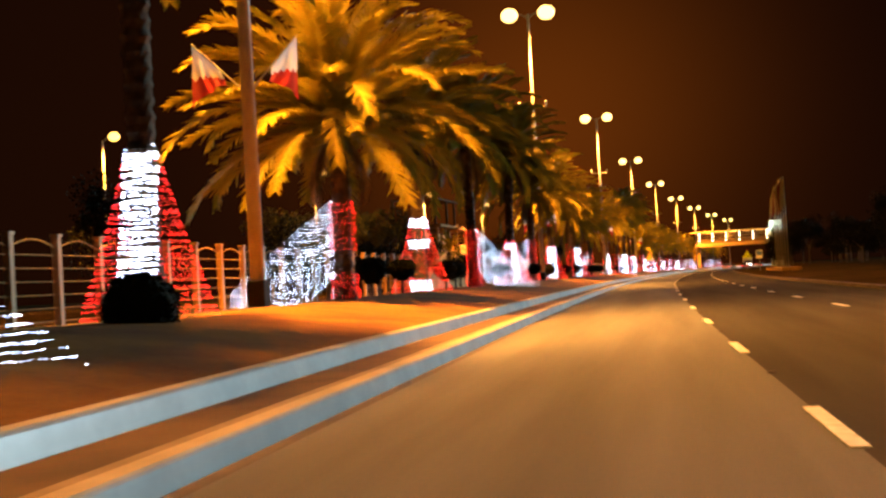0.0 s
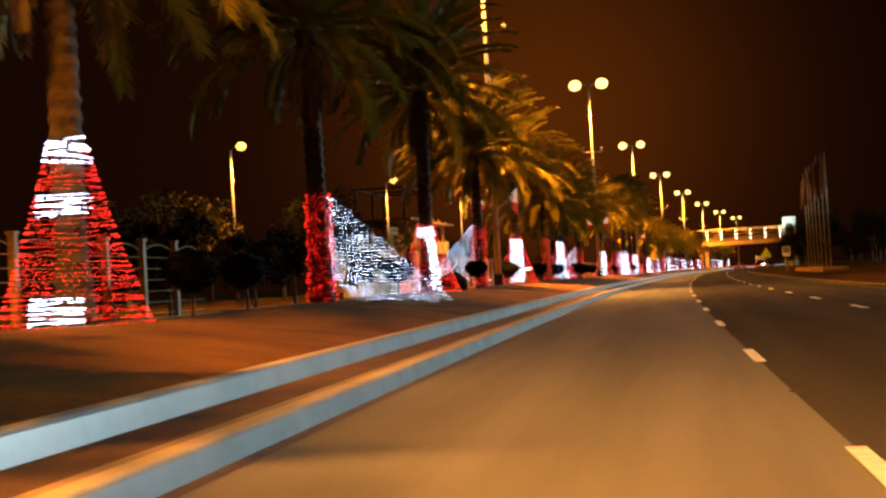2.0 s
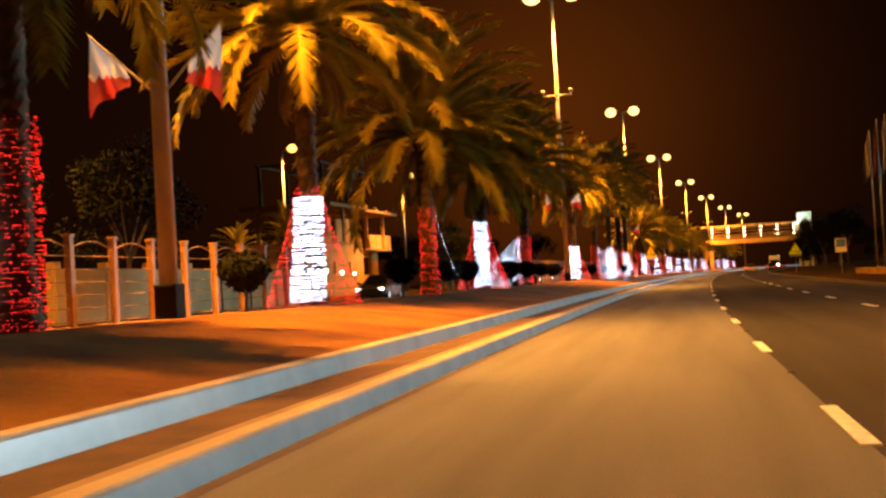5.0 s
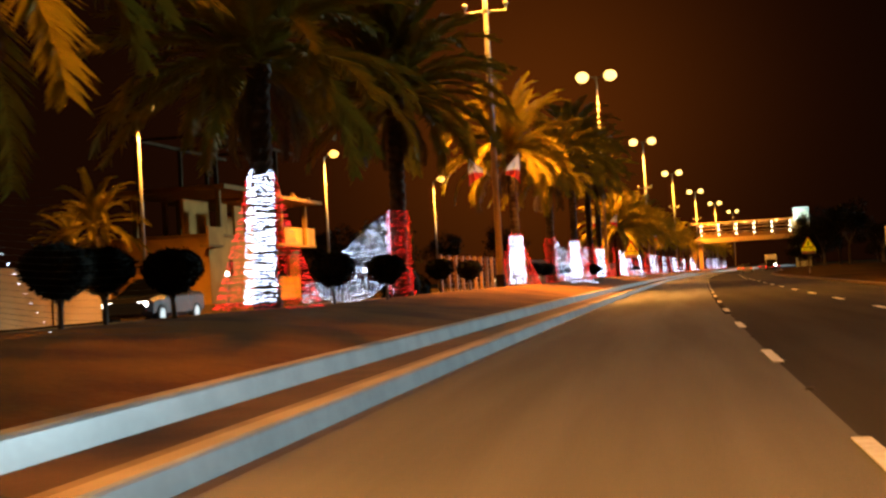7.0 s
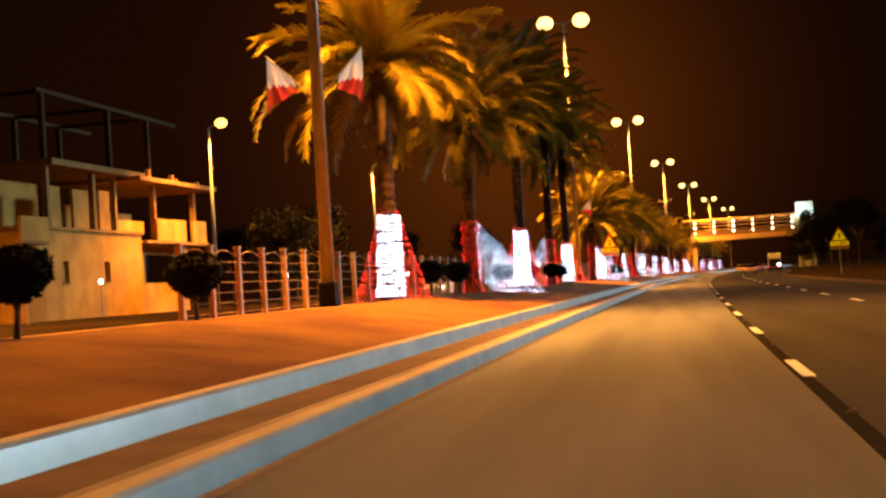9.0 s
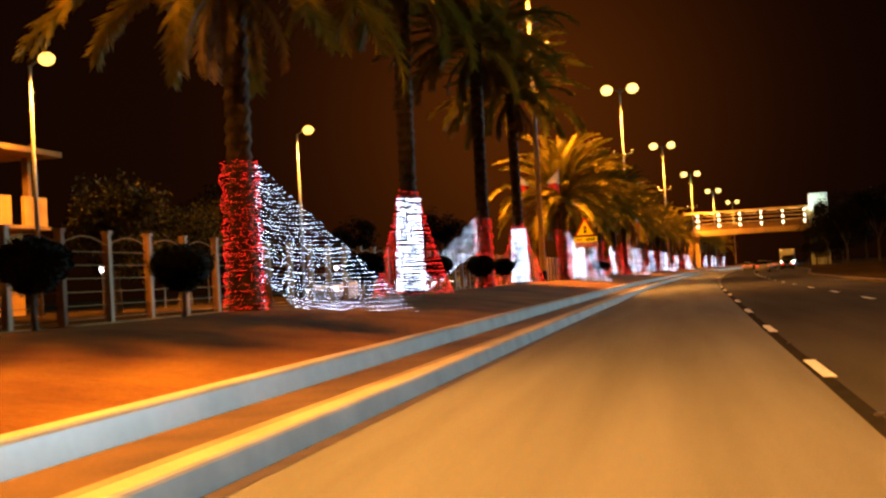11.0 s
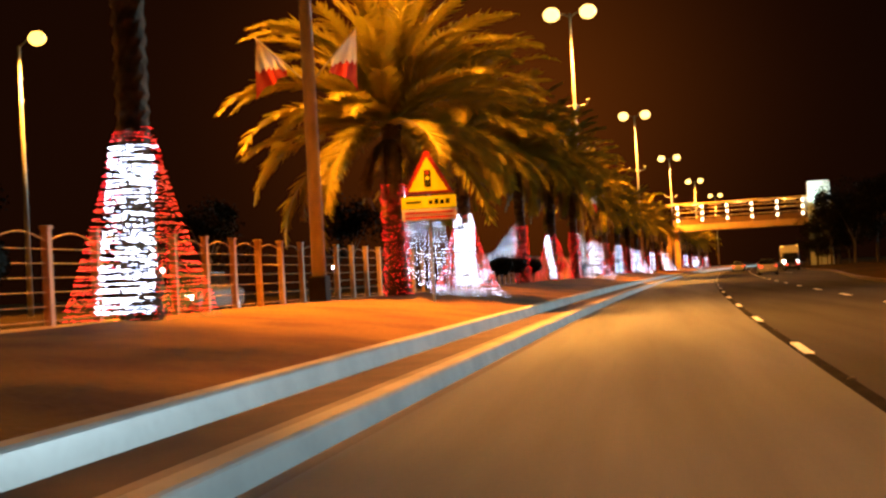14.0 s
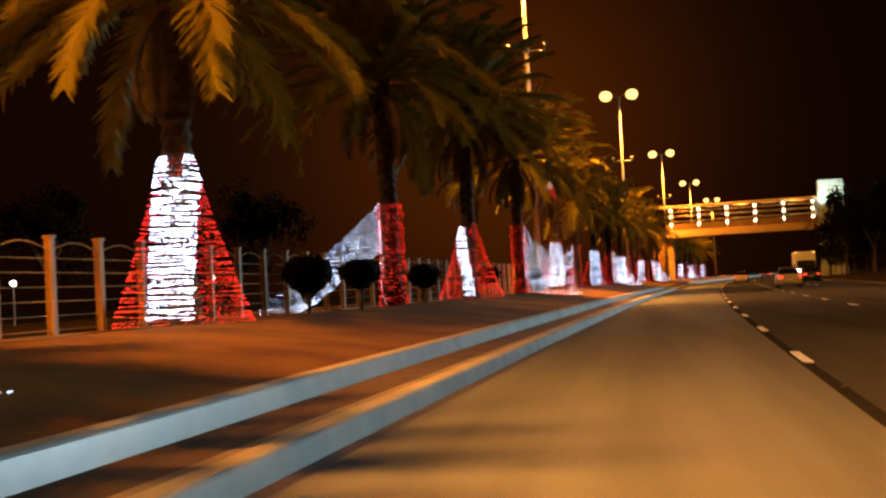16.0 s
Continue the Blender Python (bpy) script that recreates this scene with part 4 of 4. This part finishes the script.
# ---- the unfinished house and the buildings behind the fence ----
def unfinished_house():
    """Two storeys of bare slabs, columns and block walls; a third is only a frame. x grows towards the road, y along it."""
    ob = thing("unfinished_house", "unfinished concrete house with bare columns, slabs and block walls", "house", stand(213.5, -41.0, 0.45))

    def piece(name, x0, x1, y0, y1, z0, z1, material=M_CONCRETE, bevel=0.02, parent=None, label=""):
        bm = bmesh.new()
        box(bm, x1 - x0, y1 - y0, z1 - z0, (x0 + x1) / 2, (y0 + y1) / 2, z0, bevel)
        return part(name, bm, material, parent or ob, label)

    # ground floor: the near block and the recessed far wing, walls with openings left between their pieces
    front = 0.0
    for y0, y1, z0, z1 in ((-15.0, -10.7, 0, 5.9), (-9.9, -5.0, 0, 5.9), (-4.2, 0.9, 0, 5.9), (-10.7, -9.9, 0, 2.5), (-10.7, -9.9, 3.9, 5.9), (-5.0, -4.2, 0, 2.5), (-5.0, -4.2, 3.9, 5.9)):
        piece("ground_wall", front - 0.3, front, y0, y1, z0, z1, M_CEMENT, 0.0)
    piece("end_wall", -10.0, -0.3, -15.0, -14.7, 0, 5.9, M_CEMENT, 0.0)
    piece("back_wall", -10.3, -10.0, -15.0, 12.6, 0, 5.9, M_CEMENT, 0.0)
    for y in (-10.3, -4.6):
        piece("window_sill", -0.32, 0.08, y - 0.5, y + 0.5, 2.42, 2.5)
        # a dark sheet stands in for the shade inside the room
        piece("window_backing", -1.6, -1.5, y - 1.2, y + 1.2, 1.8, 4.6, M_DARK, 0.0, label="dark sheet behind the opening for the room's shade")
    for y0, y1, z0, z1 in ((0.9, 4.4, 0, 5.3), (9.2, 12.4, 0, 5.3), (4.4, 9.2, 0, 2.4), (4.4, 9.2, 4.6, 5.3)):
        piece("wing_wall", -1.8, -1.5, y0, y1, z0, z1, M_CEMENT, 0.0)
    # likewise a dark sheet for the shade in the wing
    piece("wing_room", -4.0, -3.9, 3.6, 10.0, 0.5, 5.2, M_DARK, 0.0, label="dark sheet behind the wide opening for the room's shade")
    # first floor
    piece("first_slab", -10.3, 0.15, -15.2, 1.0, 5.9, 6.12)
    piece("wing_slab", -10.3, 0.45, 1.0, 12.6, 5.3, 5.52)
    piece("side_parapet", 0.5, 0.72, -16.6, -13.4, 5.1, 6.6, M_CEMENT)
    piece("side_balcony", -0.1, 0.72, -16.6, -13.4, 4.9, 5.1)
    for y in (-11.9, -5.8, -2.7):
        piece("column", -0.42, -0.04, y - 0.19, y + 0.19, 6.12, 10.1)
        piece("column", -8.4, -8.0, y - 0.2, y + 0.2, 6.12, 10.1)
    for y in (3.8, 11.2):
        piece("column", -0.5, -0.1, y - 0.2, y + 0.2, 5.52, 9.8)
        piece("column", -8.4, -8.0, y - 0.2, y + 0.2, 5.52, 9.8)
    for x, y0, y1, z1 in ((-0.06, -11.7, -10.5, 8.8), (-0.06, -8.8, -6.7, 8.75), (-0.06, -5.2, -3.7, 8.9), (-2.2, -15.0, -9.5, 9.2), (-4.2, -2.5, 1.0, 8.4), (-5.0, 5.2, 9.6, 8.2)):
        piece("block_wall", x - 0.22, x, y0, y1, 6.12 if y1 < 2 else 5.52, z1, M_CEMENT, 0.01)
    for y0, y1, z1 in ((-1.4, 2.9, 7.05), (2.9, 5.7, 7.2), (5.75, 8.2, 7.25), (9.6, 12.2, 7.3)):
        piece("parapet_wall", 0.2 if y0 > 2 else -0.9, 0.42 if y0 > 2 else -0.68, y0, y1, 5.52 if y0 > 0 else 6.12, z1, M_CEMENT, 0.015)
    piece("roof_slab", -10.2, 0.55, -12.3, 1.0, 10.1, 10.5)
    piece("wing_roof_slab", -10.0, 1.3, -1.4, 12.7, 9.8, 10.14)
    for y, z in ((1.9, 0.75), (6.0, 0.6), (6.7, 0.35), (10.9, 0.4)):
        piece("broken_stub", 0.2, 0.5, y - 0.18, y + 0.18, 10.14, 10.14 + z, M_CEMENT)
    # bare frame above
    for y in (-11.3, -2.3, 4.0):
        for x in (-0.6, -8.0):
            piece("frame_column", x - 0.17, x + 0.17, y - 0.17, y + 0.17, 10.5 if y < 1 else 10.14, 14.9, M_CONCRETE_DIM)
    for x in (-0.6, -8.0):
        piece("frame_beam", x - 0.16, x + 0.16, -12.0, 9.0, 14.9, 15.2, M_CONCRETE_DIM)
    for y in (-11.3, -2.3, 4.0):
        piece("cross_beam", -7.84, -0.76, y - 0.14, y + 0.14, 14.9, 15.15, M_CONCRETE_DIM)
    return ob


unfinished_house()


bm = bmesh.new()
box(bm, 0.25, 34, 2.2, 0, 0, 0, 0.02)
for k in range(9):
    box(bm, 0.4, 0.45, 2.45, 0, -16.7 + 4.15 * k, 0, 0.02)
tagged(link_mesh("boundary_wall", bm, M_BLOCK, m=stand(132, -24.5, 0.4)), "plastered boundary wall with pilasters beyond the service road", "wall", kind="structure")

# ---- broadleaf trees behind the fence and the dark row beyond the road ----
def tree_meshes(seed, h, wide, leaf):
    rnd = random.Random(seed)
    bm = bmesh.new()
    rod(bm, (0, 0, -0.1), (0.1, 0, h * 0.42), 0.16, 0.10, 9)
    tips = []
    for k in range(7):
        a = k * 0.9 + rnd.random()
        tip = Vector((math.cos(a) * wide * 0.3, math.sin(a) * wide * 0.3, h * rnd.uniform(0.55, 0.85)))
        rod(bm, (0.1, 0, h * rnd.uniform(0.3, 0.42)), tip, 0.07, 0.02, 6)
        tips.append(tip)
    wood = bpy.data.meshes.new("trunk")
    bm.to_mesh(wood)
    bm.free()
    wood.materials.append(M_WOOD)
    verts, faces = [], []
    centres = tips + [Vector((rnd.uniform(-0.42, 0.42) * wide, rnd.uniform(-0.42, 0.42) * wide, h * rnd.uniform(0.38, 0.98))) for _ in range(16)]
    for c in centres:
        size = wide * rnd.uniform(0.12, 0.22)
        for _ in range(190):
            w = Vector((rnd.gauss(0, 1), rnd.gauss(0, 1), rnd.gauss(0, 0.8)))
            p = c + w.normalized() * size * rnd.uniform(0.5, 1.1)
            a = Vector((rnd.gauss(0, 1), rnd.gauss(0, 1), rnd.gauss(0, 1))).normalized() * 0.16
            b = a.cross(Vector((rnd.gauss(0, 1), rnd.gauss(0, 1), rnd.gauss(0, 1)))).normalized() * 0.08
            k = len(verts)
            verts += [p - b, p + a, p + b, p - a]
            faces.append((k, k + 1, k + 2, k + 3))
    crown = bpy.data.meshes.new("crown")
    crown.from_pydata([tuple(v) for v in verts], [], faces)
    crown.materials.append(leaf)
    return wood, crown


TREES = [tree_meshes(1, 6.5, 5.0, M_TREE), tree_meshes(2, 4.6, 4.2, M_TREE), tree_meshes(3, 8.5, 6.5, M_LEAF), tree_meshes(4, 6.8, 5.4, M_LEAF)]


def tree(y, d, kind, scale, label, group):
    ob = thing("tree", label, "tree", stand(y, d, 0.2 if d > 0 else 0.45, y * 53 % 360) @ Matrix.Diagonal((scale, scale, scale, 1)), group)
    share("trunk", TREES[kind][0], ob, Matrix())
    share("crown", TREES[kind][1], ob, Matrix())


for y, d, kind, s in [(40, -27, 3, 0.8), (72, -34, 2, 0.9), (98, -33, 3, 1.0), (120.5, -31, 0, 1.0), (141, -34, 2, 1.1), (214, -30, 0, 1.05), (236, -36, 0, 1.1), (131, -41.5, 0, 1.5), (228, -33, 3, 0.9), (244, -46, 2, 0.9),
                      (268, -48, 2, 1.0), (300, -44, 2, 1.0), (330, -40, 2, 1.2), (252, -40, 2, 1.1)]:
    tree(y, d, kind, s, "broad leafy tree standing behind the fence", "trees behind the fence")
for y, d, s in ((58.5, -14.8, 0.40), (64.0, -15.6, 0.46), (70.5, -15.2, 0.42), (77.0, -15.8, 0.48), (83.0, -14.4, 0.36)):
    tree(y, d, 3, s, "dark rounded bush behind the low plinth", "bushes behind the verge")
tree(90.0, -43.5, 0, 1.0, "leafy tree lit yellow by a service lamp", "trees behind the fence")
palm(176.0, -41.0, 0.45, 4.6, 91, count=30, scale=0.9, label="short date palm behind the boundary wall", group="")
palm(158.5, -30.0, 0.45, 4.6, 90, count=30, scale=0.9, label="short date palm beside the service road", group="")
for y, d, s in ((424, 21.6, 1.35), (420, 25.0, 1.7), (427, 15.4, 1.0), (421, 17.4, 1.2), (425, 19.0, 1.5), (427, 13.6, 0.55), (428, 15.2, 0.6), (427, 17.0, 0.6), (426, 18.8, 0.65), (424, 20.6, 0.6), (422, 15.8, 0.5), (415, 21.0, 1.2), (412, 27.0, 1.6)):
    tree(y, d, 2, s, "leafy tree beside the stair tower, leaves darkened as if unlit", "dark trees beyond the road")
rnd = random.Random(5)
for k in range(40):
    tree(70 + 10 * k + rnd.uniform(-3, 3), 35 + rnd.uniform(-3, 7), rnd.choice((3, 2, 2)), rnd.uniform(0.95, 1.3), "leafy tree beyond the road, leaves darkened as if unlit", "dark trees beyond the road")


# ---- vehicles ----
def loft(bm, sections):
    """A skin through cross sections, each a row of points."""
    rows = [[bm.verts.new(p) for p in s] for s in sections]
    n = len(rows[0])
    for a, b in zip(rows, rows[1:]):
        for k in range(n):
            bm.faces.new((a[k], a[(k + 1) % n], b[(k + 1) % n], b[k]))
    bm.faces.new(rows[0][::-1])
    bm.faces.new(rows[-1])
    bmesh.ops.recalc_face_normals(bm, faces=bm.faces[:])


def ring(y, half, low, high, round_=0.12):
    return [(-half + round_, y, low), (half - round_, y, low), (half, y, low + round_), (half, y, high - round_), (half - round_, y, high), (-half + round_, y, high), (-half, y, high - round_), (-half, y, low + round_)]


def saloon(paint, label, m, lights=True, group=""):
    """A saloon car, its front along +y, wheels on z = 0."""
    ob = thing("car", label, "car", m, group)
    bm = bmesh.new()
    loft(bm, [ring(-2.28, 0.72, 0.42, 0.84), ring(-2.15, 0.84, 0.28, 0.98), ring(-1.2, 0.88, 0.22, 1.0), ring(0.9, 0.88, 0.22, 0.96), ring(1.9, 0.84, 0.24, 0.82), ring(2.25, 0.70, 0.36, 0.70)])
    part("body", bm, paint, ob, smooth=False)
    bm = bmesh.new()
    loft(bm, [ring(-1.75, 0.66, 0.9, 1.0, 0.04), ring(-1.05, 0.62, 0.9, 1.40, 0.1), ring(0.0, 0.63, 0.9, 1.44, 0.1), ring(0.5, 0.64, 0.9, 1.36, 0.1), ring(1.25, 0.70, 0.86, 0.95, 0.03)])
    cabin = part("cabin", bm, M_CAR_GLASS, ob, "dark glazed cabin")
    bm = bmesh.new()
    box(bm, 1.16, 1.35, 0.05, 0, -0.35, 1.42, 0.02)
    part("roof", bm, paint, cabin)
    for s in (-1, 1):
        for y in (-1.38, 1.36):
            bm = bmesh.new()
            rod(bm, (s * 0.68, y, 0.31), (s * 0.89, y, 0.31), 0.31, seg=18)
            wheel = part("tyre", bm, M_RUBBER, ob)
            bm = bmesh.new()
            rod(bm, (s * 0.80, y, 0.31), (s * 0.90, y, 0.31), 0.20, seg=14)
            part("rim", bm, M_RIM, wheel)
        bm = bmesh.new()
        box(bm, 0.34, 0.08, 0.15, s * 0.60, -2.24, 0.70, 0.02)
        part("tail_light", bm, M_TAIL if lights else M_SIGN_R, ob)
        bm = bmesh.new()
        box(bm, 0.34, 0.10, 0.15, s * 0.58, 2.14, 0.58, 0.02)
        part("headlight", bm, M_BEAM, ob)
        bm = bmesh.new()
        box(bm, 0.18, 0.10, 0.12, s * 0.95, 0.72, 0.95, 0.02)
        part("mirror", bm, paint, ob)
    bm = bmesh.new()
    box(bm, 0.5, 0.02, 0.12, 0, -2.295, 0.56, 0.004)
    part("number_plate", bm, M_SIGN_W, ob, "plain pale plate")
    bm = bmesh.new()
    box(bm, 1.5, 0.14, 0.20, 0, -2.24, 0.34, 0.04)
    part("bumper", bm, paint, ob)
    return ob


P_SILVER = mat("silver_car_paint", (0.45, 0.44, 0.42), 0.3, 2, 0.05, 80, 0, metal=0.6)
P_WHITE = mat("white_car_paint", (0.72, 0.71, 0.68), 0.3, 2, 0.05, 80, 0)
P_DARK = mat("dark_car_paint", (0.05, 0.05, 0.06), 0.25, 2, 0.05, 80, 0)
saloon(P_SILVER, "silver saloon car with lit tail lamps on the road", stand(316, 4.75, 0.02))
saloon(P_WHITE, "white saloon car with lit tail lamps far along the road", stand(398, 1.9, 0.02))
saloon(P_DARK, "dark saloon car with lit tail lamps far along the road", stand(352, 8.6, 0.02))
for y, d, paint in ((430, 1.8, P_DARK), (447, 5.4, P_WHITE), (470, 8.8, P_DARK), (510, 5.4, P_SILVER)):
    saloon(paint, "distant saloon car with lit tail lamps", stand(y, d, 0.02), group="distant cars")
saloon(P_DARK, "dark saloon car with glowing headlamps on the service road", stand(237, -17.5, 0.42, 180))
saloon(P_DARK, "black saloon car with glowing headlamps on the service road", stand(139, -18.0, 0.42, 180))
saloon(P_SILVER, "silver saloon car standing on the service road", stand(214, -18.5, 0.42, 180))


def box_truck(m):
    """A box truck, its front along +y."""
    ob = thing("truck", "white box truck with two bright round headlamps, far along the road", "truck", m)
    bm = bmesh.new()
    box(bm, 2.3, 5.0, 2.3, 0, -1.2, 0.95, 0.05)
    part("cargo_box", bm, P_WHITE, ob)
    bm = bmesh.new()
    loft(bm, [ring(1.35, 1.0, 0.5, 2.3, 0.1), ring(2.5, 1.02, 0.5, 2.25, 0.1), ring(3.1, 0.98, 0.5, 1.45, 0.1)])
    cab = part("cab", bm, P_DARK, ob, "dark cab")
    bm = bmesh.new()
    plate(bm, [(-0.85, -0.42), (0.85, -0.42), (0.80, 0.42), (-0.80, 0.42)], 0.03, Matrix.Translation((0, 2.83, 1.86)) @ pose(0, 0, 0, 36))
    part("windscreen", bm, M_CAR_GLASS, cab)
    bm = bmesh.new()
    box(bm, 1.8, 6.2, 0.25, 0, -0.4, 0.6)
    part("chassis", bm, M_DARK, ob)
    bm = bmesh.new()
    box(bm, 2.1, 0.2, 0.3, 0, 3.15, 0.5, 0.04)
    part("bumper", bm, M_DARK, ob)
    for s in (-1, 1):
        for y in (-2.4, 2.1):
            bm = bmesh.new()
            rod(bm, (s * 0.78, y, 0.42), (s * 1.05, y, 0.42), 0.42, seg=16)
            part("tyre", bm, M_RUBBER, ob)
        bm = bmesh.new()
        ball(bm, 0.24, s * 0.82, 3.12, 1.1, 1, 0.4, 1, 2)
        part("headlight", bm, M_BEAM, ob, smooth=True)
        bm = bmesh.new()
        box(bm, 0.2, 0.08, 0.12, s * 0.95, 1.32, 3.1, 0.02)
        part("marker_lamp", bm, M_AMBER, ob)
        bm = bmesh.new()
        box(bm, 0.22, 0.08, 0.22, s * 0.95, -3.68, 1.0, 0.02)
        part("tail_light", bm, M_TAIL, ob)
        bm = bmesh.new()
        box(bm, 0.2, 0.1, 0.4, s * 1.2, 2.7, 1.5, 0.03)
        part("mirror", bm, M_DARK, ob)
    return ob


box_truck(stand(368, 9.0, 0.02, 180))

# small globe lamps on posts in the yard
for k in range(10):
    ob = thing("globe_lamp", "small white globe lamp on a short post", "garden lamp", stand(176 + 14 * k, -33 - 3 * (k % 3), 0.45), "globe lamps in the yard")
    bm = bmesh.new()
    rod(bm, (0, 0, 0), (0, 0, 2.3), 0.05, 0.04)
    part("post", bm, M_POLE, ob)
    bm = bmesh.new()
    ball(bm, 0.16, 0, 0, 2.42, 1, 1, 1, 2)
    part("globe", bm, M_BEAM, ob, "lit white globe", smooth=True)
